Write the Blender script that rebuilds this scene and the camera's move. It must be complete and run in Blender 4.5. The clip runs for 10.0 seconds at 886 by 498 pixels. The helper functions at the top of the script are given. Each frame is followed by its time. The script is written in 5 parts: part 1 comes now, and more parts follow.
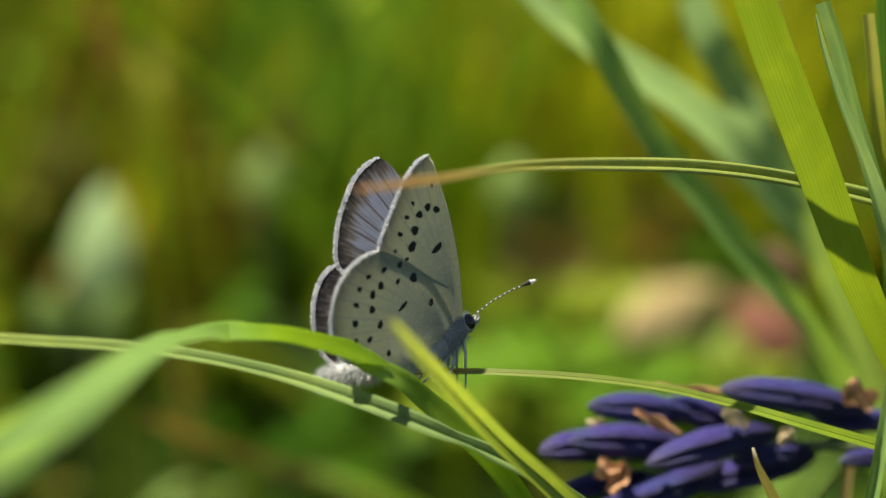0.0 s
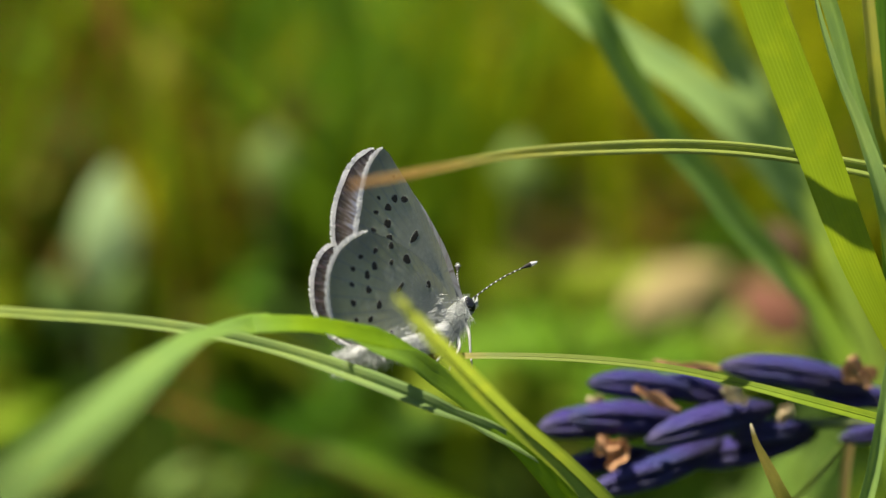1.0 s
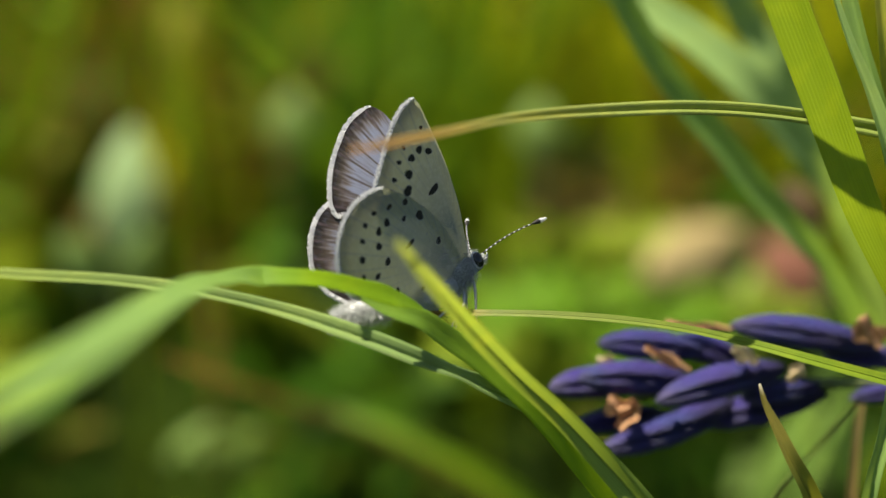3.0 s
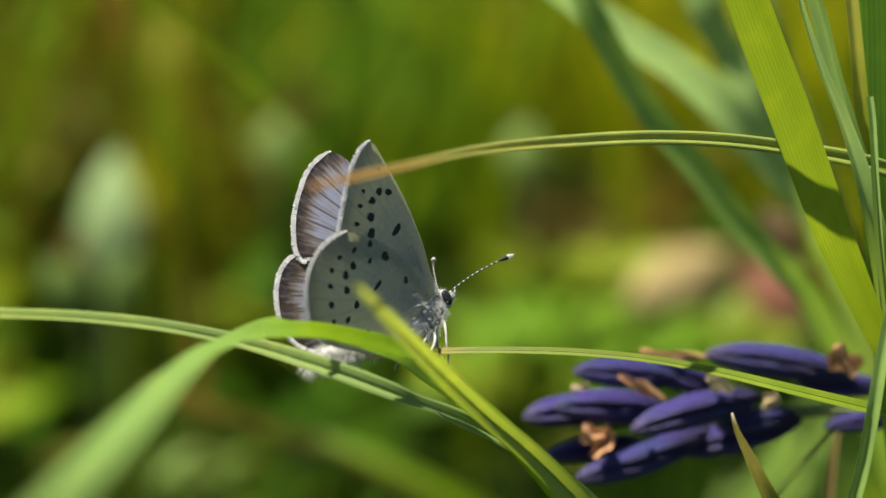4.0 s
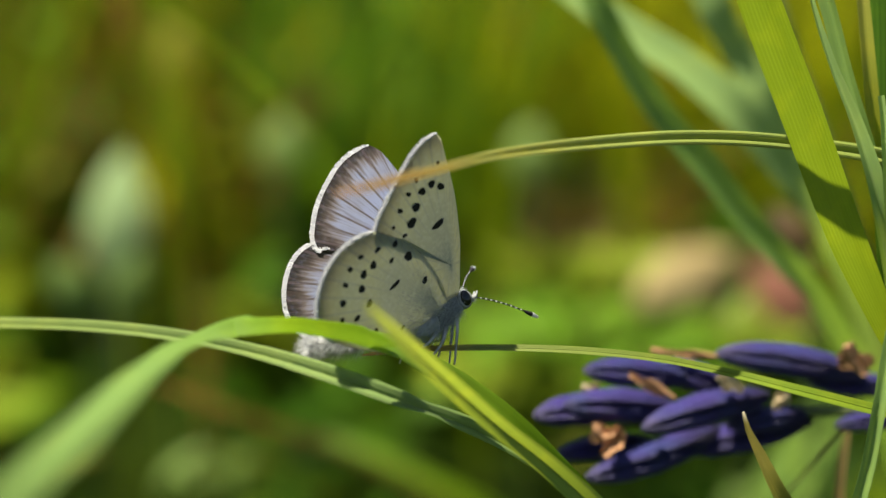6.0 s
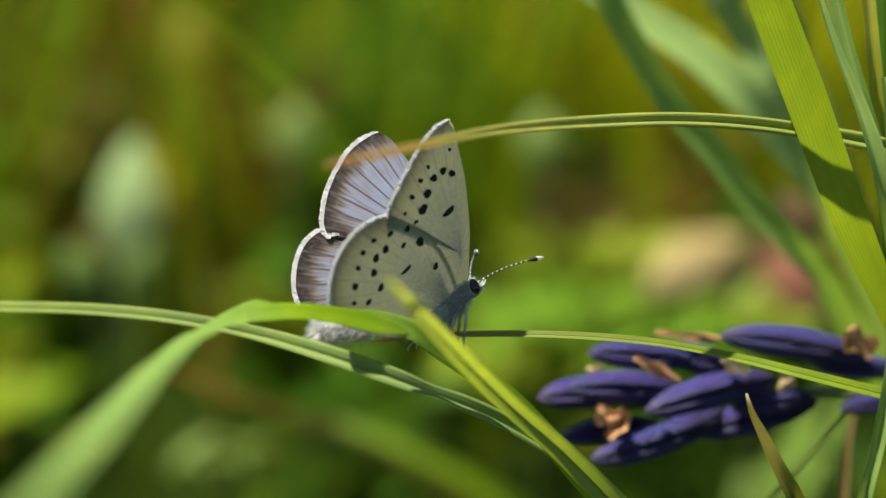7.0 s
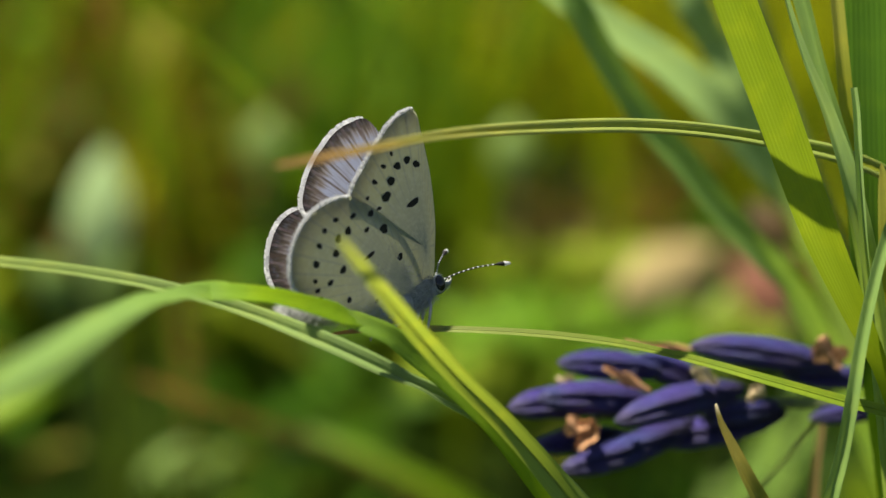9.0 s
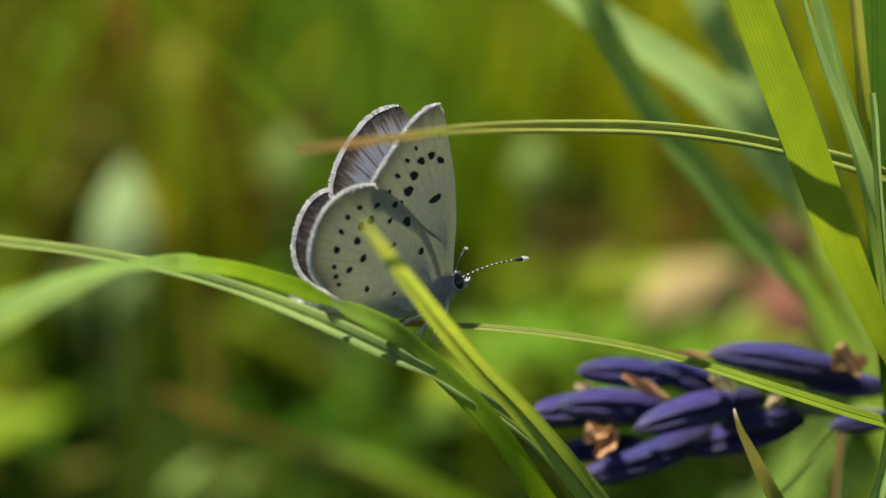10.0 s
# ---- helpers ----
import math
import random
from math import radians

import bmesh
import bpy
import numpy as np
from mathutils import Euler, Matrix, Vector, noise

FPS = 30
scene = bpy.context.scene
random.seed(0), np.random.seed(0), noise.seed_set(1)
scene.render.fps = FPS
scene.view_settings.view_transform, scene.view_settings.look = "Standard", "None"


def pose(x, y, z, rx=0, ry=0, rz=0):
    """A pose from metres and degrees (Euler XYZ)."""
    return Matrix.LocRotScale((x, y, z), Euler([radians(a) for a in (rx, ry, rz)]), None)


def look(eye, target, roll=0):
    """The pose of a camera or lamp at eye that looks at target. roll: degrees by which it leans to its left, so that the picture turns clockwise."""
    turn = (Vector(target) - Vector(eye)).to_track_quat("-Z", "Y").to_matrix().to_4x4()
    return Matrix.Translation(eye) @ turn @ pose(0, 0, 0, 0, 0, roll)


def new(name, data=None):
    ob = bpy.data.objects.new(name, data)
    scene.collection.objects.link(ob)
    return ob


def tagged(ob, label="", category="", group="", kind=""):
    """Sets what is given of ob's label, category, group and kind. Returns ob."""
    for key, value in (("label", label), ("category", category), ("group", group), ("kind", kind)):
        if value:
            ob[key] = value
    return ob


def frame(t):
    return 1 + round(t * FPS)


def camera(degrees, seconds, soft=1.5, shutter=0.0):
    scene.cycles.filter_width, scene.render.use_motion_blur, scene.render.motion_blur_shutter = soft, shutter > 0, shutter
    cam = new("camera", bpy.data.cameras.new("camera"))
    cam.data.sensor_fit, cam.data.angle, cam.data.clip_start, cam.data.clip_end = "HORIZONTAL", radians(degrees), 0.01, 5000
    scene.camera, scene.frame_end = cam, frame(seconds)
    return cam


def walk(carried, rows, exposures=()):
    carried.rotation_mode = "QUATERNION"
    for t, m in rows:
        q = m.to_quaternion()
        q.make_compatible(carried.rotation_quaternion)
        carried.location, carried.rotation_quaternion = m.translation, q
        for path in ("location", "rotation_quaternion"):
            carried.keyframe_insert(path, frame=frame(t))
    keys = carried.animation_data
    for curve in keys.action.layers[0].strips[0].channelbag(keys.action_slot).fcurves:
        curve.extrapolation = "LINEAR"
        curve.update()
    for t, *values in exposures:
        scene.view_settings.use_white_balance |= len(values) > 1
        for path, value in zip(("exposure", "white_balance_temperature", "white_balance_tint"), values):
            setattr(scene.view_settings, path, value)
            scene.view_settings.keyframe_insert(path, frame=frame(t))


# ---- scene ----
# ---- camera ----
# A long lens in the hand, 434 mm from the butterfly, tipped 20 degrees down.
cam = camera(10.0, 10.0, soft=1.4)
cam.data.dof.use_dof = True
cam.data.dof.focus_distance = 0.436
cam.data.dof.aperture_fstop = 21.0
EYE = pose(0, 0, 0.31, -20)
STAGE = EYE @ pose(0, 0.434, 0)          # millimetre grid round the butterfly: right, away, up
CAMERA_ROWS = [
    (0, -7.109, 1.303, -0.619, 0.366), (0.5, -7.346, 2.37, -0.57, 0.259), (1, -5.332, 0, -0.408, 0.265), (1.5, -4.976, -0.592, -0.331, 0.19), (2, -3.318, -0.948, -0.383, 0.068),
    (2.5, -3.791, 0, -0.187, -0.156), (2.7, -3.791, 0, -0.114, -0.223), (3.8, -0.592, 0.948, 0.083, -0.042), (4, -0.592, 0.948, 0.006, 0.016), (4.5, -0.355, -0.355, 0.093, 0.043),
    (5, -1.896, 0.355, -0.021, 0), (5.5, 0, 0, 0, 0), (6, -1.54, 0.711, 0.008, 0.035), (6.2, -1.54, 0.711, 0.113, -0.07), (7.3, 0.474, -0.355, 0.266, -0.033),
    (7.5, 0.474, -0.355, 0.106, -0.001), (8, 0.948, -0.711, 0.1, 0.062), (8.5, 0.592, -0.474, -0.031, 0.082), (9, 0.474, 0, -0.035, 0.039), (9.5, 2.37, -1.54, -0.151, 0.217),
    (10, 1.185, -2.607, 0.265, 0.445),
]
walk(cam, [(t, EYE @ pose(x / 1000, 0, z / 1000) @ pose(0, 0, 0, 0, 0, yaw) @ pose(0, 0, 0, 90 + pitch))
           for t, x, z, yaw, pitch in CAMERA_ROWS])

# ---- light ----
SUN_WAY = STAGE.to_3x3() @ Vector((-0.34, -0.26, 0.90)).normalized()
world = bpy.data.worlds.new("world")
scene.world = world
world.use_nodes = True
sky = world.node_tree.nodes.new("ShaderNodeTexSky")
sky.sky_type = 'NISHITA'
sky.sun_disc = False
sky.sun_elevation = math.asin(SUN_WAY.z)
sky.sun_rotation = math.atan2(SUN_WAY.x, SUN_WAY.y)
back = world.node_tree.nodes["Background"]
back.inputs["Strength"].default_value = 0.038
world.node_tree.links.new(sky.outputs[0], back.inputs["Color"])
sun = new("sun", bpy.data.lights.new("sun", 'SUN'))
sun.data.energy = 5.0
sun.data.angle = radians(0.5)
sun.data.color = (1.0, 0.935, 0.765)
sun.matrix_world = look(SUN_WAY * 5, (0, 0, 0))
scene.view_settings.exposure = 1.24


# ---- materials ----
def material(name):
    m = bpy.data.materials.new(name)
    m.use_nodes = True
    nodes, links = m.node_tree.nodes, m.node_tree.links
    return m, nodes, links, nodes["Principled BSDF"], nodes["Material Output"]


def noise_tex(nodes, links, scale, detail=4.0, coord="Object", stretch=None):
    tc = nodes.new("ShaderNodeTexCoord")
    tex = nodes.new("ShaderNodeTexNoise")
    tex.inputs["Scale"].default_value = scale
    tex.inputs["Detail"].default_value = detail
    src = tc.outputs[coord]
    if stretch:
        mp = nodes.new("ShaderNodeMapping")
        mp.inputs["Scale"].default_value = stretch
        links.new(src, mp.inputs["Vector"])
        src = mp.outputs[0]
    links.new(src, tex.inputs["Vector"])
    return tex.outputs["Fac"]


def ramp(nodes, links, fac, stops):
    r = nodes.new("ShaderNodeValToRGB")
    e = r.color_ramp.elements
    while len(e) < len(stops):
        e.new(0.5)
    for el, (p, c) in zip(e, stops):
        el.position = p
        el.color = (*c, 1)
    links.new(fac, r.inputs[0])
    return r.outputs[0]


def mix(nodes, links, fac, a, b, kind='MIX'):
    n = nodes.new("ShaderNodeMix")
    n.data_type, n.blend_type = 'RGBA', kind
    for sock, val in ((n.inputs[0], fac), (n.inputs[6], a), (n.inputs[7], b)):
        if isinstance(val, bpy.types.NodeSocket):
            links.new(val, sock)
        else:
            sock.default_value = val if isinstance(val, float) else (*val, 1)
    return n.outputs[2]


def bump(nodes, links, height, strength, distance):
    b = nodes.new("ShaderNodeBump")
    b.inputs["Strength"].default_value = strength
    b.inputs["Distance"].default_value = distance
    links.new(height, b.inputs["Height"])
    return b.outputs[0]


def grass_material(name, stops, thru=0.45, rough=0.42, spread=0.25, glow=1.3, gloss=0.2):
    """A leaf blade: colour stops run from tip (0) to foot (1); fine veins lengthwise; light passes through."""
    m, nodes, links, bsdf, out = material(name)
    uv = nodes.new("ShaderNodeUVMap")
    sep = nodes.new("ShaderNodeSeparateXYZ")
    links.new(uv.outputs[0], sep.inputs[0])
    col = ramp(nodes, links, sep.outputs[1], stops)
    # veins
    wave = nodes.new("ShaderNodeMath")
    wave.operation = 'MULTIPLY'
    wave.inputs[1].default_value = 75.0
    links.new(sep.outputs[0], wave.inputs[0])
    sine = nodes.new("ShaderNodeMath")
    sine.operation = 'SINE'
    links.new(wave.outputs[0], sine.inputs[0])
    fib = noise_tex(nodes, links, 6.0, 5.0, "UV", (9.0, 0.9, 1.0))
    spot = noise_tex(nodes, links, 350.0, 3.0)
    dark = mix(nodes, links, 1.0, col, (1 - spread, 1 - spread, 1 - spread), 'MULTIPLY')
    col = mix(nodes, links, ramp(nodes, links, fib, [(0.35, (0, 0, 0)), (0.65, (1, 1, 1))]), dark, col)
    light = mix(nodes, links, 1.0, col, (1.25, 1.15, 1.0), 'MULTIPLY')
    col = mix(nodes, links, ramp(nodes, links, spot, [(0.5, (0, 0, 0)), (0.75, (1, 1, 1))]), col, light)
    links.new(col, bsdf.inputs["Base Color"])
    bsdf.inputs["Roughness"].default_value = rough
    bsdf.inputs["Specular IOR Level"].default_value = gloss
    links.new(bump(nodes, links, sine.outputs[0], 0.25, 0.00004), bsdf.inputs["Normal"])
    tr = nodes.new("ShaderNodeBsdfTranslucent")
    links.new(mix(nodes, links, 1.0, col, (glow * 1.1, glow, glow * 0.45), 'MULTIPLY'), tr.inputs["Color"])
    ms = nodes.new("ShaderNodeMixShader")
    ms.inputs[0].default_value = thru
    links.new(bsdf.outputs[0], ms.inputs[1])
    links.new(tr.outputs[0], ms.inputs[2])
    links.new(ms.outputs[0], out.inputs["Surface"])
    return m


def plain_material(name, a, b, scale, rough=0.6, relief=0.3, depth=0.0002, thru=0.0, spec=0.3):
    """Two tones mottled at a real scale, with fine relief."""
    m, nodes, links, bsdf, out = material(name)
    f = noise_tex(nodes, links, scale, 5.0)
    g = noise_tex(nodes, links, scale * 7, 3.0)
    col = mix(nodes, links, ramp(nodes, links, f, [(0.35, (0, 0, 0)), (0.65, (1, 1, 1))]), a, b)
    col = mix(nodes, links, ramp(nodes, links, g, [(0.3, (0.25, 0.25, 0.25)), (0.7, (0, 0, 0))]), col, (0.0, 0.0, 0.0))
    links.new(col, bsdf.inputs["Base Color"])
    bsdf.inputs["Roughness"].default_value = rough
    bsdf.inputs["Specular IOR Level"].default_value = spec
    links.new(bump(nodes, links, g, relief, depth), bsdf.inputs["Normal"])
    if thru:
        tr = nodes.new("ShaderNodeBsdfTranslucent")
        links.new(col, tr.inputs["Color"])
        ms = nodes.new("ShaderNodeMixShader")
        ms.inputs[0].default_value = thru
        links.new(bsdf.outputs[0], ms.inputs[1])
        links.new(tr.outputs[0], ms.inputs[2])
        links.new(ms.outputs[0], out.inputs["Surface"])
    return m


MAT_LIME = grass_material("lime_blade", [(0.0, (0.46, 0.44, 0.09)), (0.15, (0.38, 0.42, 0.03)), (1.0, (0.27, 0.38, 0.015))], 0.45)
MAT_POINT = grass_material("pointed_blade", [(0.0, (0.38, 0.46, 0.14)), (0.2, (0.30, 0.41, 0.08)), (1.0, (0.25, 0.38, 0.05))], 0.4)
MAT_BROAD = grass_material("broad_blade", [(0.0, (0.26, 0.36, 0.010)), (1.0, (0.27, 0.36, 0.010))], 0.45, spread=0.12)
MAT_BENT = grass_material("bent_blade", [(0.0, (0.26, 0.41, 0.08)), (0.10, (0.25, 0.42, 0.04)), (0.25, (0.24, 0.40, 0.012)), (1.0, (0.20, 0.34, 0.012))], 0.45)
MAT_DROOP = grass_material("drooping_blade", [(0.0, (0.24, 0.38, 0.10)), (0.7, (0.23, 0.38, 0.09)), (1.0, (0.24, 0.40, 0.06))], 0.4)
MAT_GREEN = grass_material("green_blade", [(0.0, (0.28, 0.43, 0.12)), (1.0, (0.24, 0.40, 0.09))], 0.4)
MAT_OLIVE = grass_material("olive_blade", [(0.0, (0.30, 0.38, 0.09)), (0.3, (0.23, 0.33, 0.11)), (1.0, (0.16, 0.28, 0.03))], 0.3)
MAT_BROWN_TIP = grass_material("brown_tipped_blade", [(0.0, (0.44, 0.25, 0.10)), (0.09, (0.47, 0.31, 0.08)),
                                                      (0.17, (0.36, 0.36, 0.08)), (0.3, (0.28, 0.34, 0.08)), (1.0, (0.20, 0.30, 0.05))], 0.3)
MAT_PERCH = grass_material("perch_blade", [(0.0, (0.60, 0.36, 0.16)), (0.04, (0.46, 0.26, 0.10)), (0.09, (0.26, 0.31, 0.08)), (0.3, (0.22, 0.32, 0.025)),
                                           (1.0, (0.20, 0.31, 0.012))], 0.35)
MAT_GREY = grass_material("grey_green_blade", [(0.0, (0.34, 0.50, 0.16)), (1.0, (0.31, 0.48, 0.13))], 0.35, 0.5)
MAT_PALEBLADE = grass_material("soft_green_blade", [(0.0, (0.20, 0.32, 0.06)), (1.0, (0.16, 0.27, 0.05))], 0.3, 0.6, gloss=0.05)
MAT_BGREEN = grass_material("mid_green_blade", [(0.0, (0.27, 0.45, 0.10)), (1.0, (0.26, 0.44, 0.09))], 0.4, 0.5)
# Far darker than the blades beside it: this blade's shade is in its colour.
MAT_SHADED_BLADE = grass_material("shaded_green_blade", [(0.0, (0.075, 0.17, 0.010)), (1.0, (0.075, 0.17, 0.010))], 0.15)
MAT_DRY = grass_material("dry_blade", [(0.0, (0.85, 0.80, 0.66)), (0.02, (0.36, 0.29, 0.07)), (0.15, (0.29, 0.30, 0.045)), (1.0, (0.27, 0.31, 0.045))], 0.4)
MAT_TAN = grass_material("tan_straw", [(0.0, (0.30, 0.22, 0.09)), (1.0, (0.28, 0.19, 0.06))], 0.3)
MAT_TANGRASS = grass_material("tan_meadow_grass", [(0.0, (0.44, 0.36, 0.11)), (1.0, (0.32, 0.26, 0.08))], 0.4, gloss=0.05)
MAT_RUST = grass_material("rust_stalk", [(0.0, (0.28, 0.12, 0.02)), (0.4, (0.16, 0.12, 0.02)), (1.0, (0.24, 0.10, 0.02))], 0.3)
# Meadow grass: feet about half as bright as tips, painting shade low down.
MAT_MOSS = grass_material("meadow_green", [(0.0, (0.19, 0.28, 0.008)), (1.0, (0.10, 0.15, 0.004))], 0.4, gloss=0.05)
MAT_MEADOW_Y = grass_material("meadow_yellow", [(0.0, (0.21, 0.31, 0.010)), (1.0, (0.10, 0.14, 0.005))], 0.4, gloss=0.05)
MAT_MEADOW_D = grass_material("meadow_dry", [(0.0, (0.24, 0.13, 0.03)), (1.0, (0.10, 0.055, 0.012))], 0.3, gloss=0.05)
# Yellow grass about twice as bright as meadow yellow, with full sun painted in.
MAT_PAINTED_SUN = grass_material("yellow_grass_painted_sun", [(0.0, (0.42, 0.47, 0.020)), (1.0, (0.26, 0.29, 0.012))], 0.45, gloss=0.05)
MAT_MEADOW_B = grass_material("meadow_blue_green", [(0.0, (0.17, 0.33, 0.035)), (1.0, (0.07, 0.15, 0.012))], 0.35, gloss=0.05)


def carpet_material(name, stops):
    m, nodes, links, bsdf, out = material(name)
    geo = nodes.new("ShaderNodeNewGeometry")
    col = ramp(nodes, links, geo.outputs["Random Per Island"], stops)
    f = noise_tex(nodes, links, 160.0, 4.0)
    col = mix(nodes, links, ramp(nodes, links, f, [(0.3, (0.4, 0.4, 0.4)), (0.65, (0, 0, 0))]), col, (0.05, 0.07, 0.008))
    links.new(col, bsdf.inputs["Base Color"])
    bsdf.inputs["Roughness"].default_value = 0.55
    bsdf.inputs["Specular IOR Level"].default_value = 0.06
    tr = nodes.new("ShaderNodeBsdfTranslucent")
    links.new(col, tr.inputs["Color"])
    ms = nodes.new("ShaderNodeMixShader")
    ms.inputs[0].default_value = 0.35
    links.new(bsdf.outputs[0], ms.inputs[1])
    links.new(tr.outputs[0], ms.inputs[2])
    links.new(ms.outputs[0], out.inputs["Surface"])
    return m


MAT_CARPET = carpet_material("herb_carpet", [(0.0, (0.05, 0.10, 0.006)), (0.25, (0.09, 0.20, 0.010)), (0.5, (0.16, 0.30, 0.012)),
                                                                (0.72, (0.28, 0.38, 0.015)), (0.86, (0.34, 0.36, 0.03)), (1.0, (0.22, 0.12, 0.04))])
# Near-black to bright greens paint shade and sun among the low herbs.
MAT_SHADED_HERBS = carpet_material("shaded_green_herbs", [(0.0, (0.008, 0.022, 0.001)), (0.35, (0.03, 0.08, 0.002)), (0.5, (0.07, 0.15, 0.004)), (0.72, (0.22, 0.31, 0.008)), (0.93, (0.26, 0.30, 0.02)), (1.0, (0.22, 0.11, 0.03))])
# Light and shade near the soil, painted leaf by leaf.
MAT_PAINTED_DAPPLE = carpet_material("painted_dapple_leaves", [(0.0, (0.004, 0.016, 0.001)), (0.4, (0.018, 0.062, 0.002)), (0.65, (0.033, 0.10, 0.003)), (0.84, (0.085, 0.185, 0.006)), (0.96, (0.18, 0.22, 0.02)), (1.0, (0.17, 0.08, 0.03))])
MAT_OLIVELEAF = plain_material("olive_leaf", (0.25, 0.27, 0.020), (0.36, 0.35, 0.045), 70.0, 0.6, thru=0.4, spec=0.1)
MAT_LITTER = plain_material("tan_litter", (0.34, 0.27, 0.09), (0.22, 0.17, 0.05), 70.0, 0.8, thru=0.2, spec=0.1)
# Nearly black: deep shade between dense grass is painted into the soil.
MAT_SHADED_SOIL = plain_material("soil", (0.007, 0.014, 0.002), (0.014, 0.024, 0.003), 9.0, 0.95, 0.8, 0.01, spec=0.0)
MAT_GLAUCOUS = plain_material("glaucous_leaf", (0.29, 0.42, 0.16), (0.35, 0.48, 0.20), 120.0, 0.6, thru=0.3)
MAT_PALE = plain_material("pale_green_leaf", (0.17, 0.27, 0.05), (0.22, 0.32, 0.07), 100.0, 0.6, thru=0.35)
MAT_LEAF = plain_material("yellow_green_leaf", (0.24, 0.34, 0.02), (0.30, 0.40, 0.03), 90.0, 0.5, thru=0.4)
MAT_BEIGE = plain_material("beige_dead_leaf", (0.36, 0.26, 0.10), (0.50, 0.38, 0.17), 90.0, 0.8, thru=0.2)
MAT_PINK = plain_material("reddish_dead_leaf", (0.21, 0.075, 0.05), (0.27, 0.11, 0.065), 90.0, 0.8, thru=0.2)
MAT_DARKLEAF = plain_material("dark_dead_leaf", (0.06, 0.035, 0.012), (0.10, 0.06, 0.02), 90.0, 0.8, thru=0.1)
MAT_STALK = plain_material("dark_green_stalk", (0.04, 0.07, 0.012), (0.06, 0.09, 0.015), 300.0, 0.7)
MAT_WITHER = plain_material("withered_petal", (0.62, 0.36, 0.20), (0.50, 0.25, 0.12), 900.0, 0.8, 0.6, 0.0002, 0.2)
MAT_CREAM = plain_material("cream_withered_petal", (0.66, 0.56, 0.36), (0.55, 0.42, 0.24), 900.0, 0.8, 0.6, 0.0002, 0.2)
MAT_STEM = plain_material("flower_stem", (0.20, 0.26, 0.07), (0.10, 0.12, 0.06), 500.0, 0.6)
MAT_BLACK = plain_material("black_scales", (0.012, 0.010, 0.010), (0.03, 0.025, 0.022), 3000.0, 0.6, 0.4, 0.00002)
MAT_WHITE = plain_material("white_scales", (0.88, 0.88, 0.88), (0.82, 0.82, 0.84), 3000.0, 0.8, 0.4, 0.00002, 0.5)
MAT_HAIR = plain_material("white_hair", (0.80, 0.80, 0.79), (0.62, 0.63, 0.63), 2500.0, 0.7, 0.2, 0.00002, 0.25)
MAT_BODY = plain_material("grey_blue_body", (0.24, 0.25, 0.24), (0.36, 0.37, 0.36), 1500.0, 0.8, 0.6, 0.00005)
MAT_FUR = plain_material("grey_fur", (0.60, 0.62, 0.60), (0.42, 0.44, 0.44), 2500.0, 0.8, 0.2, 0.00002, 0.2)
MAT_EYE = plain_material("dark_eye", (0.01, 0.01, 0.012), (0.02, 0.02, 0.025), 4000.0, 0.12, 0.05, 0.00001, spec=0.6)
MAT_LEG = plain_material("pale_leg", (0.58, 0.57, 0.54), (0.30, 0.30, 0.29), 2000.0, 0.7, 0.3, 0.00002)


def bud_material():
    """Waxy violet-blue petals: pale at the tip, blue bloom on the ribs, dark seams between the petals."""
    m, nodes, links, bsdf, out = material("violet_bud")
    uv = nodes.new("ShaderNodeUVMap")
    sep = nodes.new("ShaderNodeSeparateXYZ")
    links.new(uv.outputs[0], sep.inputs[0])
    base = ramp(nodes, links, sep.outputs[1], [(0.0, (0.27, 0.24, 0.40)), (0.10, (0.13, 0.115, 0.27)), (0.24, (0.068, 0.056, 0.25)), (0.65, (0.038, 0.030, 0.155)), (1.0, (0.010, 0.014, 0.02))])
    rib = noise_tex(nodes, links, 5.0, 4.0, "UV", (7.0, 0.7, 1.0))
    fine = noise_tex(nodes, links, 16.0, 3.0, "UV", (9.0, 0.5, 1.0))
    bloom = noise_tex(nodes, links, 260.0, 4.0)
    col = mix(nodes, links, ramp(nodes, links, rib, [(0.42, (0, 0, 0)), (0.62, (0.8, 0.8, 0.8))]), base, (0.082, 0.050, 0.28))
    col = mix(nodes, links, ramp(nodes, links, bloom, [(0.45, (0, 0, 0)), (0.7, (0.65, 0.65, 0.65))]), col, (0.050, 0.072, 0.25))
    col = mix(nodes, links, ramp(nodes, links, fine, [(0.34, (0.5, 0.5, 0.5)), (0.47, (0, 0, 0))]), col, (0.014, 0.010, 0.045))
    seam = nodes.new("ShaderNodeMath")
    seam.operation = 'PINGPONG'
    seam.inputs[1].default_value = 1 / 6
    links.new(sep.outputs[0], seam.inputs[0])
    groove = ramp(nodes, links, seam.outputs[0], [(0.0, (1, 1, 1)), (0.035, (0, 0, 0))])
    col = mix(nodes, links, groove, col, (0.010, 0.008, 0.026))
    links.new(col, bsdf.inputs["Base Color"])
    rough = ramp(nodes, links, fine, [(0.35, (0.58, 0.58, 0.58)), (0.65, (0.38, 0.38, 0.38))])
    links.new(rough, bsdf.inputs["Roughness"])
    bsdf.inputs["Specular IOR Level"].default_value = 0.3
    high = nodes.new("ShaderNodeMath")
    high.operation = 'MULTIPLY_ADD'
    high.inputs[1].default_value = 0.6
    links.new(fine, high.inputs[0])
    links.new(rib, high.inputs[2])
    links.new(bump(nodes, links, high.outputs[0], 1.0, 0.0007), bsdf.inputs["Normal"])
    return m


MAT_BUD = bud_material()


